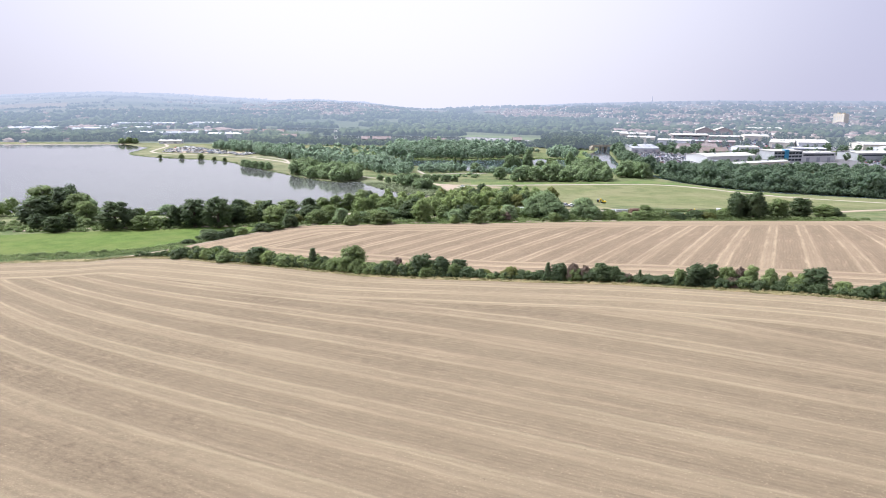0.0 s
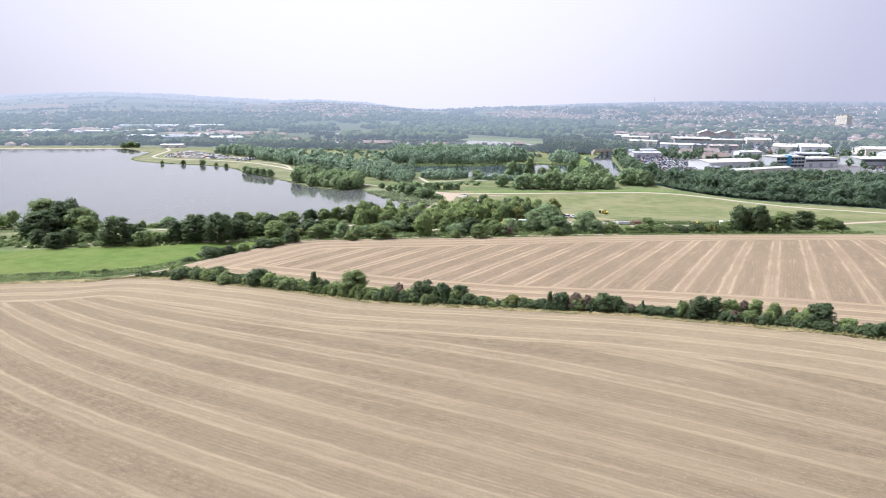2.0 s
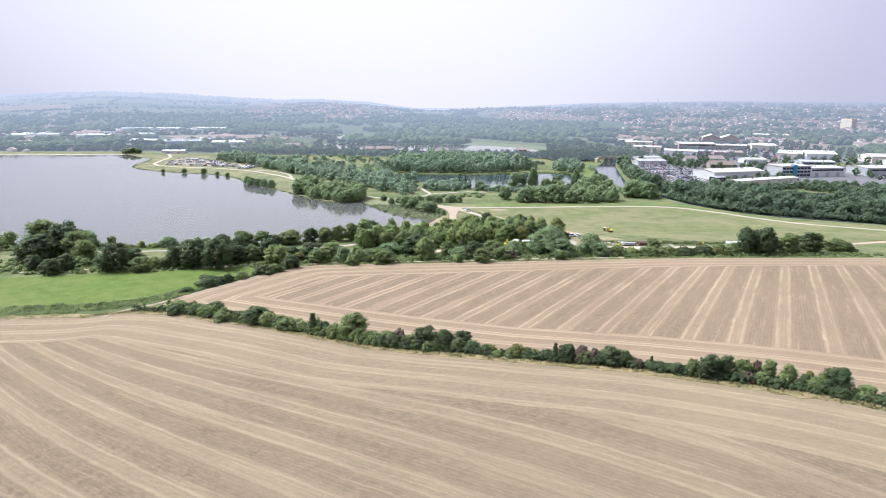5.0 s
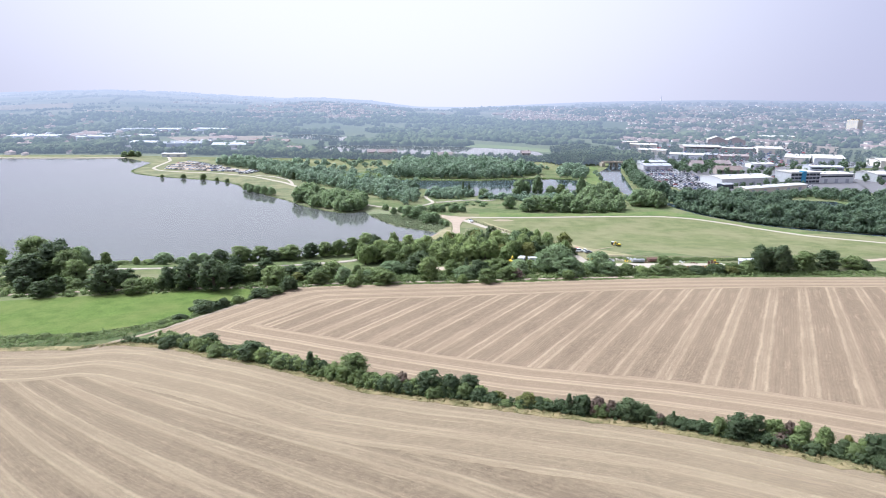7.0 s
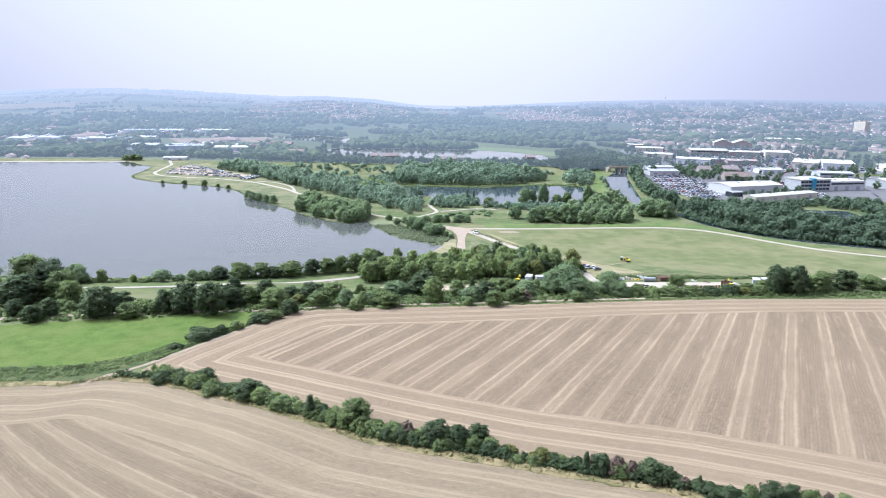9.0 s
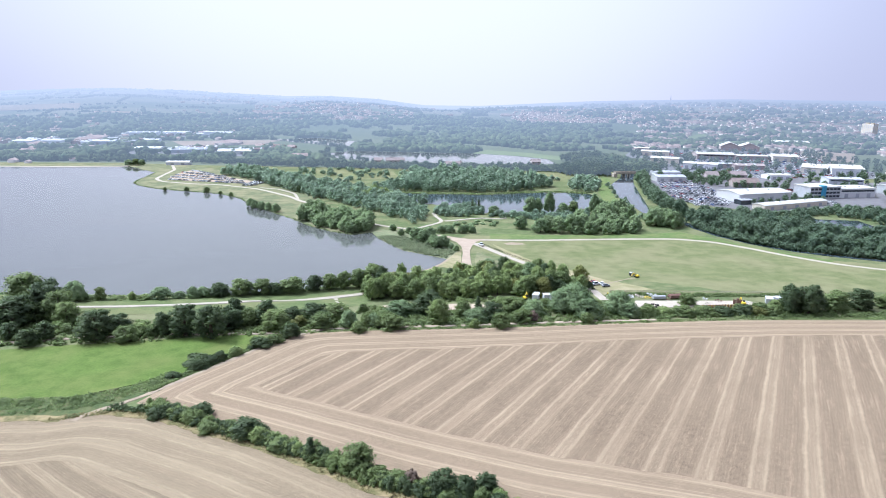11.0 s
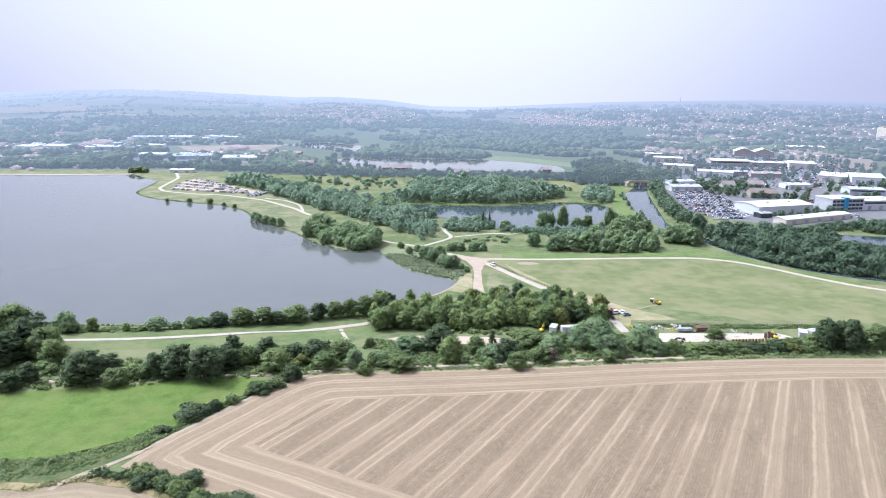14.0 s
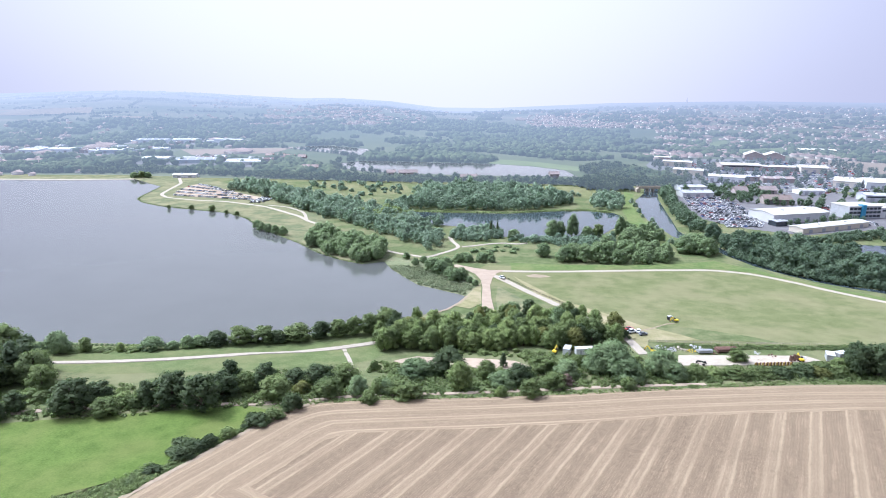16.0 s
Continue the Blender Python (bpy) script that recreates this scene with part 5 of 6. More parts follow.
shed(288, 796, 302, 797, 11, 5, "brick", "roof_brown", "brick house with a steep brown roof", 4.5, "x", 1, name="house", category="house")
shed(322, 808, 340, 810, 12, 5, "brick", "roof_brown", "brick house with a brown hipped roof", 4.0, "x", 1, name="house", category="house")
shed(296, 741, 324, 741, 14, 5, "brick", "roof_brown", "long brick house with a brown roof", 4.0, "x", 2, name="house", category="house")
shed(-374, 854, -346, 858, 14, 3.4, "white", "roof_white", "low white pavilion beside the car park", 1.2, doors=2, name="pavilion", category="pavilion")
shed(440, 690, 500, 700, 30, 8, "steel", "roof_white", "grey works hall with a pale roof", 1.5, band=True)
shed(520, 760, 590, 765, 34, 8, "white", "roof_white", "broad white works hall", 2.0)
shed(540, 840, 600, 834, 36, 8, "cream", "roof_white", "cream hall with a shallow white roof", 2.5)
# halls beyond the lake
rw = random.Random(31)
for k in range(34):          # low units and stores between the larger halls
    x, y = rw.choice(((rw.uniform(-780, -545), rw.uniform(1095, 1215)), (rw.uniform(-700, -450), rw.uniform(1320, 1420)), (rw.uniform(-470, -300), rw.uniform(1040, 1075))))
    w = rw.uniform(9, 18)
    wall, roof, text = rw.choice((("brick", "roof_brown", "small brick unit with a brown roof"), ("white", "roof_white", "small white unit with a pale roof"), ("cream", "roof_grey", "small cream store with a grey roof")))
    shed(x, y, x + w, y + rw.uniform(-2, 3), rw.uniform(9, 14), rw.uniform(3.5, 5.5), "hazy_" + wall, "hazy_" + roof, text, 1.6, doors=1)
for x0, y0, x1, y1, d, h, wall, roof, text in (
        (-746, 1106, -712, 1103, 40, 6, "white", "roof_white", "white hall beyond the dam"), (-708, 1120, -668, 1126, 40, 6, "white", "roof_white", "white hall behind the trees"),
        (-664, 1130, -640, 1126, 30, 5.5, "brick", "roof_brown", "brick hall with a brown roof"), (-624, 1128, -588, 1134, 34, 5.5, "steel", "roof_white", "grey metal works hall"),
        (-578, 1136, -556, 1142, 30, 5.5, "steel", "roof_grey", "small grey metal hall"), (-669, 1337, -613, 1355, 50, 6, "white", "roof_grey", "long hall with a grey roof"),
        (-553, 1168, -528, 1172, 20, 6, "white", "roof_white", "small white works hall"), (-608, 1364, -560, 1373, 40, 6, "white", "roof_white", "distant white works hall"),
        (-524, 1367, -464, 1358, 18, 8, "white", "roof_white", "white office block with dark windows"), (-500, 1026, -462, 1030, 34, 4.5, "cream", "roof_white", "low pale works hall"),
        (-439, 1004, -385, 1020, 40, 5, "steel", "roof_grey", "long grey works hall"), (-360, 995, -313, 1006, 42, 5, "cream", "roof_white", "wide hall with a bright roof")):
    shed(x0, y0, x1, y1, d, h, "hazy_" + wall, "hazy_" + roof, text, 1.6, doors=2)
for x, y, turn, w in ((-113, 897, 11, 11), (-98, 899, 8, 9), (-88, 901, 8, 14), (-18, 866, 7, 11), (-5, 868, 6, 8), (97, 911, 8, 12), (-234, 939, 9, 10), (-222, 941, 9, 9), (-331, 1088, -8, 12), (-312, 1086, -8, 12), (-296, 1077, -6, 14), (-276, 1075, -6, 12)):
    a = radians(turn)
    shed(x, y, x + w * math.cos(a), y + w * math.sin(a), 9, 6, "brick", "roof_brown", "red brick house with a brown tiled roof", 3.0, "x", 1, name="house", category="house")


def office(x0, y0, x1, y1):
    """Three storeys of glass between pale bands, with a blue stair tower."""
    w, turn = math.hypot(x1 - x0, y1 - y0), math.degrees(math.atan2(y1 - y0, x1 - x0))
    ob = thing("office_building", (x0, y0, 0), turn, "pale office block with dark glass bands and a blue stair tower", "office")
    boxed("wall", (0, w, 0, 22, -0.5, 11), M["steel"], ob)
    for i in range(3):
        for k in range(8):
            boxed("window", (w * k / 8 + 0.3, w * (k + 1) / 8 - 0.3, -0.1, 0.3, 1.2 + 3.5 * i, 3.2 + 3.5 * i), M["dark"], ob)
    boxed("roof", (-0.6, w + 0.6, -0.6, 22.6, 11, 11.8), M["roof_white"], ob)
    boxed("stair_tower", (w * 0.36, w * 0.48, -1.8, 4, -0.5, 12.8), M["blue"], ob, "bright blue glazed stair tower")
    return ob


office(339, 667, 372, 675)
shed(372, 675, 412, 684, 24, 9, "white", "roof_white", "pale wing of the office block", 0.6, band=True)


def tower_block(x, y, turn):
    ob = thing("tower_block", (x, y, float(land(x, y)) - 8), turn, "cream high-rise block of flats with rows of windows", "tower block")
    boxed("wall", (-14, 14, -10, 10, -6, 32), M["cream"], ob)
    for u in (-9, 3):
        boxed("plant_room", (u, u + 6, -4, 3, 32, 34.5), M["concrete"], ob)
    for f in range(10):
        for k in range(6):
            boxed("window", (-12.9 + 4.75 * k, -10.9 + 4.75 * k, -10.15, -9.8, 2.2 + 2.9 * f, 3.4 + 2.9 * f), M["hall_steel"], ob)
        for k in range(4):
            boxed("window", (13.8, 14.15, -8.6 + 4.8 * k, -6.6 + 4.8 * k, 2.2 + 2.9 * f, 3.4 + 2.9 * f), M["hall_steel"], ob)
    return ob


tower_block(1000, 1660, -62)


def bridge(x, y, turn, span):
    ob = thing("road_bridge", (x, y, 0), turn, "low concrete road bridge over the river", "bridge")
    boxed("deck", (-4, span + 4, -4, 4, 4.2, 5.2), M["concrete"], ob)
    for s in (-4, 3.7):
        boxed("parapet", (-4, span + 4, s, s + 0.3, 5.2, 6.3), M["concrete"], ob)
    for u in (span * 0.36, span * 0.66):
        boxed("pier", (u, u + 1.4, -3.5, 3.5, -1.5, 4.2), M["concrete"], ob)
    for u in (-6, span + 2):
        boxed("abutment", (u, u + 4, -4.2, 4.2, -0.5, 4.2), M["concrete"], ob)
    return ob


bridge(188, 812, 8, 20)


# ---- cars ----
PAINT = [plain("car_paint_" + n, c, 0.3, 0.05, 1.0, spec=0.6) for n, c in (("white", (0.75, 0.75, 0.75)), ("silver", (0.45, 0.46, 0.48)), ("black", (0.03, 0.03, 0.035)), ("blue", (0.05, 0.1, 0.28)),
                                                                            ("red", (0.4, 0.04, 0.04)), ("grey", (0.16, 0.17, 0.18)))]
WORD = ("white", "silver", "black", "blue", "red", "grey")


def car_model(i):
    ob = thing("car", (0, 0, 0), 0, "small " + WORD[i] + " car parked on gravel", "car")
    bm = bmesh.new()
    box(bm, -2.1, 2.1, -0.88, 0.88, 0.3, 0.92)
    bmesh.ops.bevel(bm, geom=bm.edges[:], offset=0.14, segments=1, affect="EDGES")
    part("body", bm, PAINT[i], ob)
    bm = bmesh.new()
    v = box(bm, -1.5, 0.9, -0.78, 0.78, 0.9, 1.45)
    for p in v:
        if p.co.z > 1.2:
            p.co.x = p.co.x * 0.72 - 0.05
            p.co.y *= 0.82
    part("cabin", bm, M["dark"], ob, "dark glazed cabin")
    boxed("roof", (-1.05, 0.58, -0.6, 0.6, 1.44, 1.5), PAINT[i], ob)
    for x in (-1.35, 1.35):
        for y in (-0.82, 0.82):
            bm = bmesh.new()
            bmesh.ops.create_cone(bm, cap_ends=True, segments=8, radius1=0.32, radius2=0.32, depth=0.2, matrix=pose(x, y, 0.32, 90))
            part("wheel", bm, M["rubber"], ob)
    return ob


CARS = {}


def car(x, y, turn, rng, group):
    i = rng.choices(range(6), (10, 6, 4, 1, 1, 4))[0]
    m = pose(x, y, float(land(x, y)) + 0.16, 0, 0, turn)
    if i in CARS:
        ob = copy_thing(CARS[i], m)
    else:
        ob = CARS[i] = car_model(i)
        ob.matrix_world = m
    return tagged(ob, group=group)


rng = random.Random(12)
LOT = [(225, 776), (264, 801), (266, 728), (258, 681), (250, 640), (243, 620), (212, 612), (206, 661), (214, 722)]
structure(drape("works_yard", [(195, 735), (226, 800), (300, 830), (420, 840), (440, 780), (420, 700), (400, 640), (345, 622), (262, 590), (225, 612), (203, 650)], M["tarmac"], 0.1, 40), "tarmac yards between the works halls", "yard")
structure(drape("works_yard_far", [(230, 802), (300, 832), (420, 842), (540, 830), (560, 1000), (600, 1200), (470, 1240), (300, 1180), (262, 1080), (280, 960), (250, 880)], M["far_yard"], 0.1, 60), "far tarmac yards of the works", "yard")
structure(drape("works_yard_east", [(345, 624), (398, 640), (422, 702), (442, 782), (540, 826), (720, 830), (660, 700), (520, 620), (430, 592)], M["tarmac"], 0.1, 40), "tarmac car parks beyond the office", "yard")
spots = [q for q in scatter(LOT, 4.2, 51, 0.12) if (q[1] - 0.14 * q[0]) % 16.5 > 5.2]         # lanes between the rows
rng.shuffle(spots)
spots.sort(key=lambda q: q[1])
for x, y in spots[:180]:
    car(x, y, 8 + rng.choice((0, 0, 90)) + rng.uniform(-5, 5), rng, "cars in the works lot")
CARPARK = [(-318, 736), (-325, 776), (-322, 808), (-279, 772), (-241, 737), (-220, 721), (-218, 700), (-252, 709), (-292, 715)]
structure(drape("car_park", CARPARK, M["sand"], 0.14, 20), "gravel car park on the spit", "car park")
for k, (a, b) in enumerate((((-312, 722), (-225, 704)), ((-318, 742), (-232, 718)), ((-320, 760), (-246, 734)), ((-322, 782), (-262, 752)), ((-318, 800), (-282, 770)))):
    for x, y in resample([a, b], 2.7):
        if rng.random() < 0.88:
            car(x + rng.uniform(-0.5, 0.5), y + rng.uniform(-0.5, 0.5), 75 + rng.uniform(-6, 6), rng, "cars in the lakeside car park")
for x, y in scatter([(-223.0, 688.0), (-218.0, 723.0), (-205.0, 712.0), (-210.0, 685.0)], 4.6, 70, 0.2):
    car(x, y, 70 + rng.uniform(-8, 8), rng, "cars in the small lakeside car park")
for x, y in scatter([(318, 650), (360, 662), (345, 632), (310, 640)], 6.5, 52, 0.2):
    car(x, y, 15, rng, "cars beside the office")


def far_cars(spots, seed):
    """The rest of the car lot, too many to count."""
    r = np.random.default_rng(seed)
    v0 = np.array([(-2.1, -.85, .3), (2.1, -.85, .3), (2.1, .85, .3), (-2.1, .85, .3), (-2.1, -.85, .95), (2.1, -.85, .85), (2.1, .85, .85), (-2.1, .85, .95),
                   (-1.2, -.65, 1.45), (.6, -.65, 1.45), (.6, .65, 1.45), (-1.2, .65, 1.45), (-1.7, -.8, .95), (1.2, -.8, .9), (1.2, .8, .9), (-1.7, .8, .95)])
    f0 = [(0, 1, 5, 4), (1, 2, 6, 5), (2, 3, 7, 6), (3, 0, 4, 7), (4, 5, 6, 7), (12, 13, 9, 8), (13, 14, 10, 9), (14, 15, 11, 10), (15, 12, 8, 11), (8, 9, 10, 11)]
    verts, faces, idx = [], [], []
    for n, (x, y) in enumerate(spots):
        a = radians(8 + r.choice((0, 90)))
        c, s = math.cos(a), math.sin(a)
        verts.append(np.stack([v0[:, 0] * c - v0[:, 1] * s + x, v0[:, 0] * s + v0[:, 1] * c + y, v0[:, 2] + 0.1], 1))
        faces += [[k + 16 * n for k in q] for q in f0]
        k = int(r.choice(6, p=(.42, .18, .07, .1, .15, .08)))
        idx += [k] * 5 + [6] * 4 + [k]
    ob = link("parked_cars", np.concatenate(verts), faces, PAINT + [M["dark"]])
    ob.data.polygons.foreach_set("material_index", idx)
    return tagged(ob, "rows of parked cars filling the far works lot", "cars", "", "stuff")


more = np.array([q for q in spots[180:]] + list(scatter([(300, 660), (322, 730), (400, 740), (400, 700), (330, 690)], 6.5, 53)) + list(scatter([(330, 820), (520, 830), (600, 1180), (340, 1150), (300, 900)], 10, 54)) + list(scatter([(425, 640), (520, 640), (620, 720), (640, 800), (470, 780)], 7, 59)))
far_cars(more, 3)


yard_trees = np.concatenate([scatter([(230, 790), (300, 780), (420, 790), (540, 830), (640, 1000), (600, 1210), (300, 1170), (262, 1080), (280, 960)], 23, 55, 0.5), scatter([(262, 760), (330, 770), (350, 850), (270, 850)], 13, 56, 0.5),
                             scatter([(320, 690), (420, 700), (440, 760), (330, 740)], 16, 58, 0.5), scatter([(410, 600), (520, 625), (660, 710), (700, 830), (560, 825), (450, 780), (430, 700)], 20, 60, 0.5), resample([(268, 628), (318, 645), (345, 655)], 9), resample([(262, 760), (300, 735), (345, 735)], 8)])
near = yard_trees[:, 1] < 860
wood("yard_trees", "green trees and shrubs between the works halls", yard_trees[near], 0, 8.5, 9.5, M["leaf_river"], 57, 10, 14, 0.5)
wood("far_yard_trees", "trees among the further works halls", yard_trees[~near], 0, 9, 10, M["far_wood"], 66, 8, 12, 0.7)


# ---- the pipe works beside the meadow ----
structure(drape("works_slab", [(76, 313), (80, 325), (104, 327), (133, 329), (137, 324), (122, 318), (108, 316)], M["concrete"], 0.2, 6), "pale concrete working platform", "slab")
structure(drape("bare_ground", [(-37, 315), (-28, 324), (-6, 320), (12, 314), (18, 307), (11, 304), (-6, 308), (-25, 308)], M["sand"], 0.15, 6), "bare sandy ground under the trees", "ground")
structure(drape("site_yard", [(64, 340), (65, 352), (72, 354), (74, 347), (69, 332)], M["dry"], 0.12, 6), "trodden earth of the works site", "ground")


def excavator(x, y, turn, label):
    ob = thing("excavator", (x, y, float(land(x, y)) + 0.25), turn, label, "excavator", "site machines", "", 0.65)
    for s in (-1.4, 0.8):
        boxed("track", (-1.8, 1.8, s, s + 0.6, 0, 0.8), M["rubber"], ob, "", 0.2)
    boxed("body", (-1.9, 1.1, -1.3, 1.3, 0.9, 2.0), M["yellow"], ob, "", 0.15)
    boxed("cab", (0.0, 1.5, -1.3, -0.1, 1.6, 2.9), M["dark"], ob, "glazed cab", 0.1)
    for a, b, name in (((1.0, 0.4, 1.6), (3.4, 0.4, 4.2), "boom"), ((3.4, 0.4, 4.2), (5.0, 0.4, 1.6), "arm")):
        d = Vector(b) - Vector(a)
        bm = bmesh.new()
        bmesh.ops.create_cube(bm, size=1, matrix=Matrix.Translation((Vector(a) + Vector(b)) / 2) @ d.to_track_quat("Z", "Y").to_matrix().to_4x4() @ Matrix.Diagonal((0.4, 0.55, d.length, 1)))
        part(name, bm, M["yellow"], ob)
    boxed("bucket", (4.6, 5.5, -0.1, 0.9, 0.8, 1.6), M["rust"], ob, "worn steel bucket", 0.15)
    return ob


excavator(93, 371, 200, "yellow tracked excavator on the meadow")
excavator(70, 327, 150, "yellow excavator behind the willows")
excavator(128, 322, 90, "yellow excavator on the concrete platform")
excavator(29, 323, 60, "yellow machine between the site cabins")


def cabin(x, y, turn, w, mat, label, d=2.6, h=2.7):
    ob = thing("site_cabin", (x, y, float(land(x, y)) + 0.25), turn, label, "cabin", "site cabins")
    boxed("body", (-w / 2, w / 2, -d / 2, d / 2, 0.15, h), M[mat], ob, "", 0.06)
    boxed("roof", (-w / 2 - 0.1, w / 2 + 0.1, -d / 2 - 0.1, d / 2 + 0.1, h, h + 0.15), M["white"], ob)
    boxed("door", (-w * 0.3, -w * 0.3 + 0.9, -d / 2 - 0.05, -d / 2 + 0.1, 0.2, 2.2), M["steel"], ob)
    boxed("window", (w * 0.08, w * 0.32, -d / 2 - 0.05, -d / 2 + 0.1, 1.1, 2.0), M["dark"], ob)
    return ob


cabin(34, 323, 70, 5, "white", "small white site cabin")
cabin(41, 323, 10, 7.5, "white", "long white site cabin")
cabin(141, 325, 70, 5, "steel", "grey steel site cabin", 3)
cabin(147, 327, 20, 6, "steel", "grey steel store beside the trees", 3)
cabin(91, 374, 20, 1.8, "rubber", "dark generator box beside the excavator", 1.6, 1.8)


def heap(name, x, y, size, mat, label, seed, category="heap", flat=0.5):
    """A loose pile of broken lumps, each a part of its own."""
    r = random.Random(seed)
    ob = thing(name, (x, y, float(land(x, y)) + 0.25), 0, label, category, "site heaps")
    for i in range(14):
        a, q = r.random() * 6.28, size * math.sqrt(r.random())
        s = size * r.uniform(0.16, 0.36)
        m = Matrix.Translation((q * math.cos(a), q * math.sin(a), s * 0.4 + (size - q) * flat * r.random())) @ Euler((r.random() * 3, r.random() * 3, r.random() * 3)).to_matrix().to_4x4() @ Matrix.Diagonal((s, s * r.uniform(0.5, 1), s * r.uniform(0.4, 0.9), 1))
        bm = bmesh.new()
        bmesh.ops.create_cube(bm, size=1, matrix=m)
        bmesh.ops.bevel(bm, geom=bm.edges[:], offset=s * 0.08, segments=1, affect="EDGES")
        part("lump", bm, M[mat], ob)
    return ob


for i, (x, y, s, mat, name, label) in enumerate(((75, 333, 2.2, "white", "rubble_heap", "heap of white broken blocks"), (79, 331, 2.0, "white", "rubble_heap", "heap of white bags and blocks"), (84, 331, 2.0, "cream", "rubble_heap", "heap of pale rubble"),
                                                 (87, 330, 1.6, "yellow", "rubble_heap", "stack of yellow fittings"), (91, 333, 2.2, "white", "rubble_heap", "stack of white rings"), (94, 331, 1.8, "concrete", "rubble_heap", "heap of grey rubble"),
                                                 (99, 332, 2.4, "rust", "scrap_heap", "heap of rusty steel"), (86, 316, 2.2, "rubber", "scrap_heap", "heap of dark steel lengths"), (114, 330, 1.5, "white", "rubble_heap", "small heap of pale blocks"), (77, 329, 1.8, "white", "rubble_heap", "heap of white bags"), (82, 334, 1.6, "cream", "rubble_heap", "low heap of pale rubble"),
                                                 (89, 335, 2.0, "white", "rubble_heap", "heap of white broken blocks"), (96, 328, 1.6, "rust", "scrap_heap", "heap of rusty fittings"), (108, 327, 1.4, "concrete", "rubble_heap", "heap of grey rubble"), (119, 327, 1.6, "rust", "scrap_heap", "heap of rusty steel"), (112, 322, 1.2, "cream", "rubble_heap", "low heap of pale rubble"), (131, 326, 1.4, "white", "rubble_heap", "small heap of pale blocks"))):
    heap(name, x, y, s, mat, label, 60 + i)


def pipe_stack(x, y, turn, n, length, mat, label):
    ob = thing("pipe_stack", (x, y, float(land(x, y)) + 0.4), turn, label, "pipes")
    for i in range(n):
        bm = bmesh.new()
        bmesh.ops.create_cone(bm, cap_ends=True, segments=10, radius1=0.4, radius2=0.4, depth=length, matrix=pose(0, 0.85 * (i % 4), 0.4 + 0.7 * (i // 4), 0, 90))
        part("pipe", bm, M[mat], ob)
    return ob


pipe_stack(102, 330, 8, 8, 9, "rust", "stack of rusty steel pipes")
pipe_stack(92, 328, 5, 6, 6, "steel", "stack of grey pipes")


def pile_wall(x0, y0, x1, y1, n):
    ob = thing("pile_wall", (x0, y0, float(land(x0, y0))), math.degrees(math.atan2(y1 - y0, x1 - x0)), "row of rusty and yellow sheet piles below the platform", "pile wall")
    w = math.hypot(x1 - x0, y1 - y0) / n
    for i in range(n):
        boxed("sheet_pile", (w * i, w * i + w * 0.8, (i % 2) * 0.35, (i % 2) * 0.35 + 0.3, -0.5, 1.3), M["rust" if i % 2 else "ochre"], ob)
    return ob


pile_wall(107, 315.5, 123, 317.5, 22)
for x, y, h in ((124, 322, 2.6), (125.6, 322.4, 3.0), (127.2, 322.8, 2.4)):
    ob = thing("steel_pile", (x, y, float(land(x, y))), 0, "upright rusty steel pile", "steel pile", "upright piles")
    boxed("web", (-0.1, 0.1, -0.5, 0.5, -0.5, h), M["rust"], ob)
    boxed("flange", (-0.4, 0.4, -0.55, -0.4, -0.5, h), M["rust"], ob)
    boxed("flange", (-0.4, 0.4, 0.4, 0.55, -0.5, h), M["rust"], ob)


def fence(line, gap, high, mat, label):
    q = resample(line, gap)
    ob = thing("fence", (0, 0, 0), 0, label, "fence")
    for (x, y), (u, v) in zip(q[:-1], q[1:]):
        z, t = float(land(x, y)), float(land(u, v))
        boxed("post", (x - 0.08, x + 0.08, y - 0.08, y + 0.08, z - 0.3, z + high), M[mat], ob)
        for k in (0.5, 0.92):
            d = Vector((u - x, v - y, t - z))
            bm = bmesh.new()
            bmesh.ops.create_cube(bm, size=1, matrix=Matrix.Translation(((x + u) / 2, (y + v) / 2, (z + t) / 2 + high * k)) @ d.to_track_quat("X", "Z").to_matrix().to_4x4() @ Matrix.Diagonal((d.length, 0.06, 0.1, 1)))
            part("rail", bm, M[mat], ob)
    return ob


fence([(14, 448), (23, 432), (34, 412), (44, 394)], 3.0, 1.2, "rubber", "dark post and rail fence beside the site road")
fence([(72, 341), (94, 341), (120, 342), (150, 344)], 4.0, 1.0, "concrete", "grey wire fence along the meadow's edge")
van = car_model(0)
van.matrix_world = pose(13, 444, 0.5, 0, 0, 120) @ Matrix.Diagonal((1.0, 1.0, 1.25, 1))
tagged(van, "white van on the site road", "van")
for i, x, y, turn, k, text in ((4, 67.5, 357, 15, 1.0, "small red car beside the wood"), (0, 67.5, 352.5, 30, 1.15, "white van beside the wood"), (0, 71, 354, 70, 1.0, "white car beside the wood"), (1, 63, 354, 40, 1.0, "silver car beside the wood"), (5, 72, 350, 20, 1.0, "grey pick-up beside the wood")):
    ob = car_model(i)
    ob.matrix_world = pose(x, y, float(land(x, y)) + 0.2, 0, 0, turn) @ Matrix.Diagonal((k, k, k * k, 1))
    tagged(ob, text, "car")


# ---- the far country ----
def near_any(q, polys):
    hit = np.zeros(len(q), bool)
    for p in polys:
        hit |= inside(p)(q)
    return hit


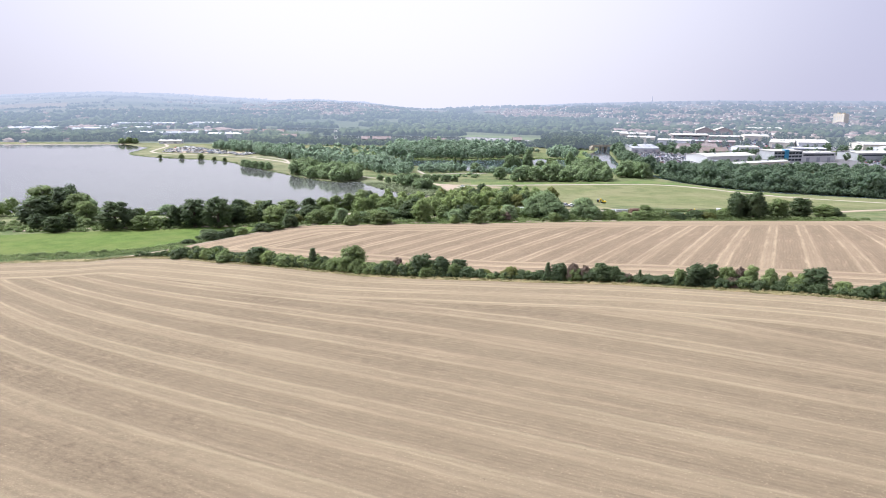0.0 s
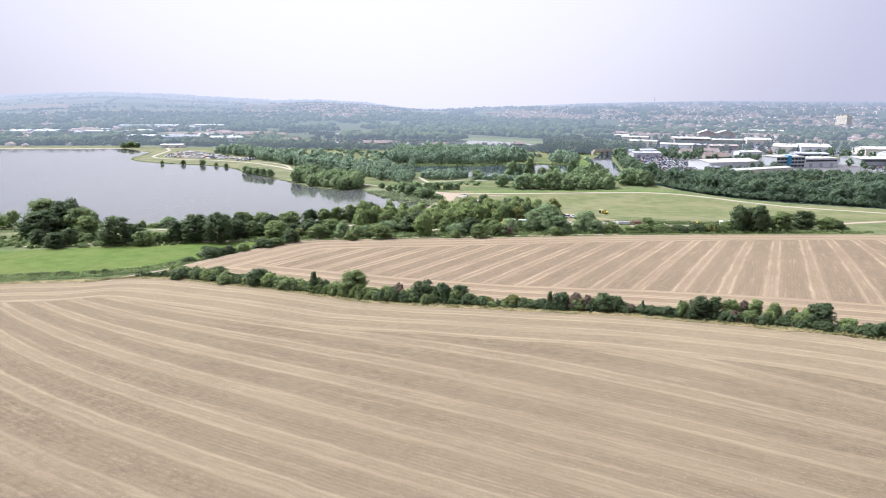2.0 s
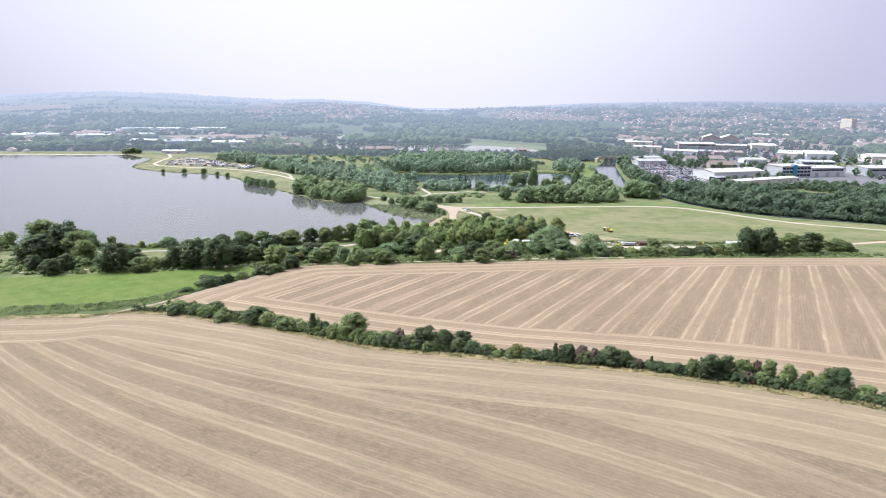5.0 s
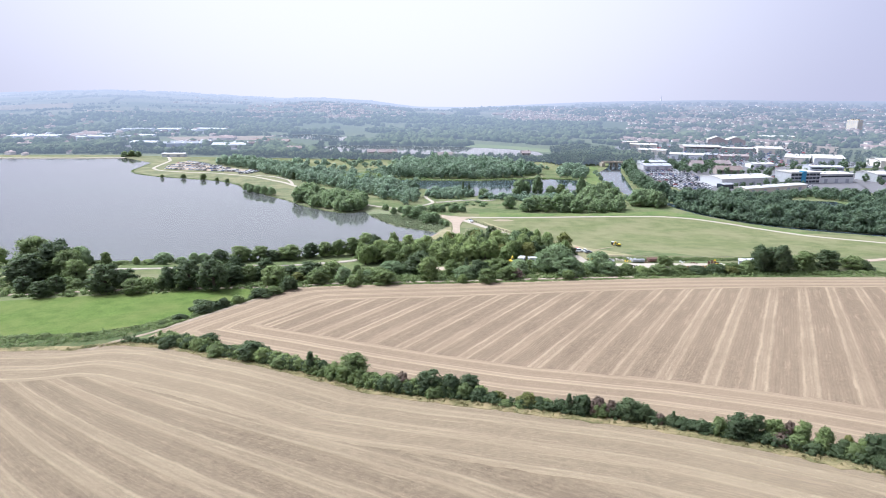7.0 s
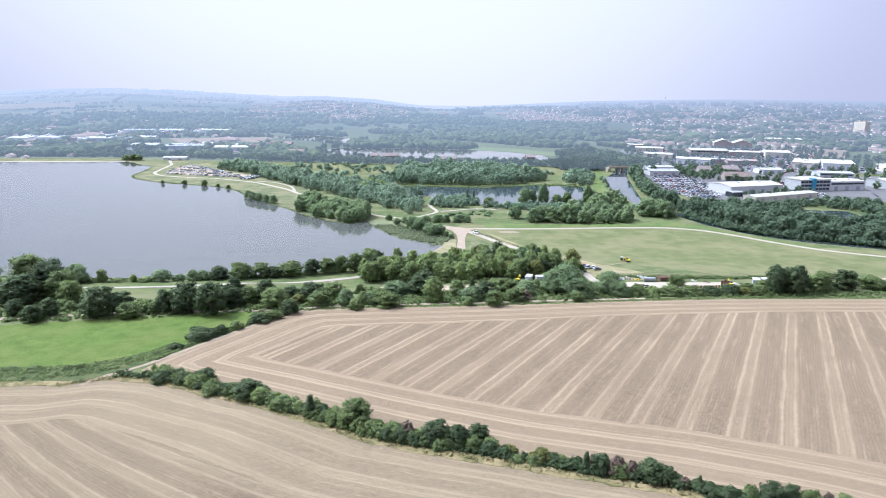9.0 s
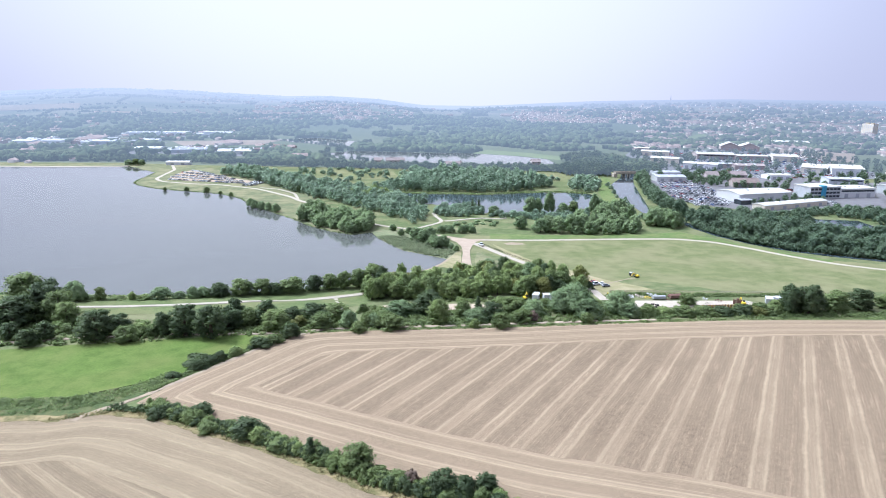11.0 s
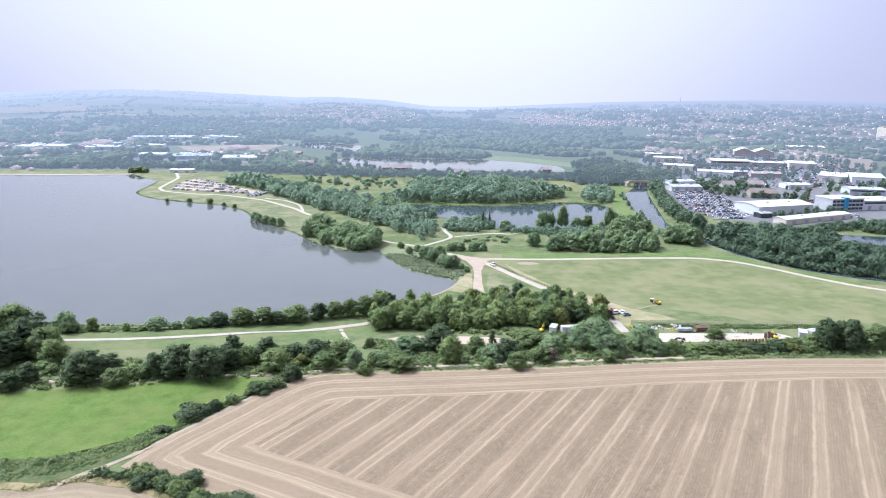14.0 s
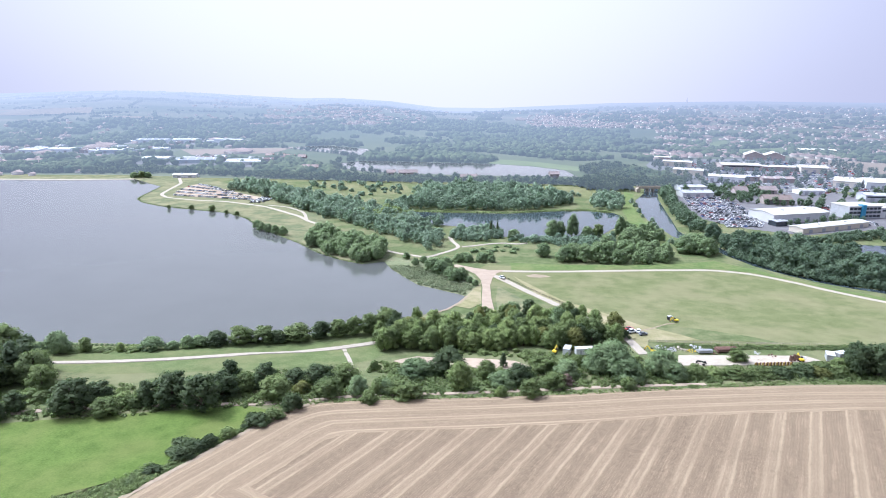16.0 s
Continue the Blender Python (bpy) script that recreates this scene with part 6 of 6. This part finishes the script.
r = np.random.default_rng(77)
count = 26000
az = r.uniform(-0.78, 0.74, count)
dist = 1 / r.uniform(1 / 3500, 1 / 900, count)
q = np.stack([np.sin(az) * dist, np.cos(az) * dist], 1)
lump = np.array([noise.noise((x / 130, y / 130, 3)) for x, y in q])
lump2 = np.array([noise.noise((x / 420, y / 420, 8)) for x, y in q])
OPEN = [[(-225, 1045), (-180, 1096), (20, 1088), (90, 1060), (140, 1012), (150, 890), (-160, 890), (-200, 975)], [(-380, 1310), (-291, 1370), (-195, 1302), (-176, 1232), (-190, 1100), (-240, 1120), (-340, 1200)],
        [(225, 850), (300, 832), (420, 842), (560, 830), (640, 1000), (690, 1190), (580, 1290), (470, 1250), (300, 1180), (262, 1080), (280, 960), (250, 880)],
        [(537, 1434), (671, 1502), (623, 1386), (492, 1294)], [(530, 1579), (615, 1686), (541, 1476), (486, 1438)],
        [(-560, 1235), (-342, 1310), (-240, 1250), (-235, 1130), (-330, 1075), (-470, 1070)], [(20, 1084), (133, 1012), (175, 1040), (110, 1110), (40, 1150)], [(-205, 1050), (-260, 1120), (-225, 1180), (-170, 1100)],
        [(-1661, 2325), (-1343, 2356), (-1195, 2083), (-1483, 2078)], [(-1078, 2002), (-945, 1995), (-927, 1940), (-1047, 1945)]]
WORKS = [[(-800, 1040), (-540, 1065), (-540, 1235), (-800, 1235)], [(-720, 1250), (-470, 1275), (-440, 1440), (-720, 1440)], [(-512, 930), (-300, 925), (-290, 1060), (-505, 1070)]]      # yards with few trees
town = (az > 0.18) & (dist > 1250) & (dist < 3300) | (az > 0.05) & (dist > 2000) & (dist < 2700) | (az > -0.32) & (az < -0.06) & (dist > 1900) & (dist < 2700) | (az < -0.38) & (dist > 1000) & (dist < 1480)
hazy = (dist > 2200) & (az < 0.0)                    # the far western slopes are mostly open fields
keep = (lump + 0.6 * lump2 > np.where(hazy, 0.5, np.where(town, 0.12, -0.22))) & ~near_any(q, OPEN) & (q[:, 1] > 900) | (lump > -0.2) & (q[:, 0] < -430) & (q[:, 1] > 905 + 0.19 * (q[:, 0] + 430)) & (q[:, 1] < 1050)
keep &= ~near_any(q, WORKS) | (r.random(count) < 0.2)
q, dist = q[keep], dist[keep]
rows = []                                            # hedgerows between the far western fields
for i in range(260):
    x, y = r.uniform(-3000, 300), r.uniform(1700, 4200)
    a = 0.35 + r.choice((0, 1.57)) + 0.2 * r.standard_normal()
    n = int(r.integers(10, 34))
    rows.append(np.stack([x + math.cos(a) * 9 * np.arange(n), y + math.sin(a) * 9 * np.arange(n)], 1))
rows = np.concatenate(rows)
far_west = (np.arctan2(rows[:, 0], rows[:, 1]) < -0.04) & (np.hypot(*rows.T) > 2100) & ~near_any(rows, OPEN) & (r.random(len(rows)) < 0.8)
q = np.concatenate([q, rows[far_west]])
dist = np.hypot(*q.T)
ico = bmesh.new()
bmesh.ops.create_icosphere(ico, subdivisions=1, radius=1)
sv = np.array([v.co[:] for v in ico.verts])
sf = np.array([[v.index for v in f.verts] for f in ico.faces])
low = {k for k in range(len(sv)) if sv[k, 2] < -0.5}
sf = np.array([f for f in sf if not set(f) <= low])
ico.free()
n = len(q)
size = np.where((dist > 2100) & (q[:, 0] < 0), 3.6, 3.6 + dist / 1000) * r.uniform(0.7, 1.35, n)
wob = 1 + 0.28 * r.standard_normal((n, len(sv), 1))
pts = sv[None] * wob * size[:, None, None] * np.array((1.25, 1.25, 1.0))
pts[:, :, 0] += q[:, :1]
pts[:, :, 1] += q[:, 1:]
pts[:, :, 2] += (land(q[:, 0], q[:, 1]) + size * 0.55)[:, None]
link_faces = (sf[None] + (np.arange(n) * len(sv))[:, None, None]).reshape(-1, 3)


def quick(name, verts, faces, mats):
    me = bpy.data.meshes.new(name)
    me.vertices.add(len(verts))
    me.vertices.foreach_set("co", np.asarray(verts, np.float32).ravel())
    k = faces.shape[1]
    me.loops.add(faces.size)
    me.loops.foreach_set("vertex_index", faces.ravel().astype(np.int32))
    me.polygons.add(len(faces))
    me.polygons.foreach_set("loop_start", np.arange(0, faces.size, k, dtype=np.int32))
    me.update(calc_edges=True)
    for m in mats:
        me.materials.append(m)
    return new(name, me)


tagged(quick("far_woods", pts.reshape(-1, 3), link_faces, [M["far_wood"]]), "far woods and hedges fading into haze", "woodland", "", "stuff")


def far_houses(name, spots, seed, turn=0.2, wide=8.5, tall=6.5):
    """Rows of small far houses: walls in one mesh, roofs in another."""
    r = np.random.default_rng(seed)
    m = len(spots)
    hv = np.array([(-.5, -.4, -.3), (.5, -.4, -.3), (.5, .4, -.3), (-.5, .4, -.3), (-.5, -.4, .55), (.5, -.4, .55), (.5, .4, .55), (-.5, .4, .55)])
    hf = np.array([(0, 1, 5, 4), (1, 2, 6, 5), (2, 3, 7, 6), (3, 0, 4, 7), (4, 5, 6, 7)])
    rv = np.array([(-.55, -.46, .53), (.55, -.46, .53), (.55, .46, .53), (-.55, .46, .53), (-.5, 0, .88), (.5, 0, .88)])
    rf = np.array([(0, 1, 5, 4), (2, 3, 4, 5), (1, 2, 5, 5), (3, 0, 4, 4)])
    a = turn + r.choice((0, 1.57), m) + 0.15 * r.standard_normal(m)
    s = wide * r.uniform(0.7, 1.6, m)
    h = tall * r.uniform(0.75, 1.1, m)
    z = land(spots[:, 0], spots[:, 1])
    out = []
    for v, f, mat, nm in ((hv, hf, "far_wall", "walls"), (rv, np.array([(0, 1, 5), (0, 5, 4), (2, 3, 4), (2, 4, 5), (1, 2, 5), (3, 0, 4)]), "far_roof", "roofs")):
        p = v[None] * np.stack([s, s, h], 1)[:, None]
        x = p[..., 0] * np.cos(a)[:, None] - p[..., 1] * np.sin(a)[:, None] + spots[:, :1]
        y = p[..., 0] * np.sin(a)[:, None] + p[..., 1] * np.cos(a)[:, None] + spots[:, 1:]
        out.append(quick(name + "_" + nm, np.stack([x, y, p[..., 2] + z[:, None]], -1).reshape(-1, 3), (f[None] + (np.arange(m) * len(v))[:, None, None]).reshape(-1, f.shape[1]), [M[mat]]))
    tagged(out[0], "pale and brick houses of a far town", "houses", "", "stuff")
    tagged(out[1], "tiled roofs of a far town", "roofs", "", "stuff")


def polar(n, a0, a1, r0, r1, seed):
    r = np.random.default_rng(seed)
    a, d = r.uniform(a0, a1, n), 1 / r.uniform(1 / r1, 1 / r0, n)
    return np.stack([np.sin(a) * d, np.cos(a) * d], 1)


town_spots = np.concatenate([polar(2200, 0.26, 0.68, 1350, 3500, 1), polar(950, 0.08, 0.34, 2050, 2650, 2), polar(700, -0.3, -0.07, 1950, 2700, 3), polar(200, -0.7, -0.3, 1350, 2300, 4), polar(160, 0.24, 0.5, 1180, 1400, 5), polar(200, -0.4, 0.4, 2700, 3600, 6), polar(90, -0.68, -0.5, 1000, 1300, 7)])
town_spots = town_spots[~near_any(town_spots, OPEN[:8])]
estate = np.array([noise.noise((x / 170, y / 170, 5)) for x, y in town_spots])
town_spots = town_spots[(estate > -0.02) | (np.random.default_rng(15).random(len(town_spots)) < 0.3)]
far_houses("far_town", town_spots, 5)
hall_spots = np.concatenate([polar(22, -0.66, -0.3, 1250, 1900, 8), polar(16, 0.3, 0.6, 1400, 3000, 9), polar(5, 0.06, 0.12, 2300, 2500, 10), polar(6, -0.2, 0.0, 2000, 2600, 11)])
far_houses("far_works", hall_spots, 6, 0.1, 30.0, 7.0)
spire = thing("church_spire", (1250, 3980, float(land(1250, 3980))), 0, "thin church spire on the skyline", "spire")
bm = bmesh.new()
bmesh.ops.create_cone(bm, cap_ends=True, segments=8, radius1=4, radius2=0.3, depth=24, matrix=pose(0, 0, 22))
part("spire", bm, M["far_roof"], spire)
boxed("tower", (-3.5, 3.5, -3.5, 3.5, -2, 11), M["far_wall"], spire)
structure(drape("far_clearing", [(537, 1434), (671, 1502), (623, 1386), (492, 1294)], M["far_green"], 0.4, 60), "far green playing field", "field")
structure(drape("far_clearing_east", [(530, 1579), (615, 1686), (541, 1476), (486, 1438)], M["far_green"], 0.6, 60), "far pale green field", "field")
structure(drape("waste_ground", [(571, 1286), (693, 1192), (592, 1026), (547, 1088)], M["far_plough"], 0.4, 60), "brown waste ground beyond the works", "ground")
structure(drape("waste_ground_west", [(-528, 1223), (-342, 1297), (-350, 1180), (-466, 1128)], M["far_plough"], 0.4, 60), "brown waste ground beyond the lake", "ground")
for name, ring in (("works_yard_west", [(-790, 1085), (-540, 1105), (-520, 1200), (-790, 1200)]), ("works_yard_beyond", [(-710, 1310), (-450, 1335), (-440, 1430), (-710, 1430)]), ("works_yard_near", [(-510, 985), (-300, 975), (-295, 1055), (-500, 1075)])):
    structure(drape(name, ring, M["far_yard"], 0.3, 60), "pale yards between the far works halls", "yard")
structure(drape("far_ploughland", [(-1661, 2325), (-1343, 2356), (-1195, 2083), (-1483, 2078)], M["far_plough"], 2.0, 60), "far bare tawny field on the hill", "field")
structure(drape("far_stubble", [(-1078, 2002), (-945, 1995), (-927, 1940), (-1047, 1945)], M["far_plough"], 2.0, 60), "far pale field on the hill", "field")
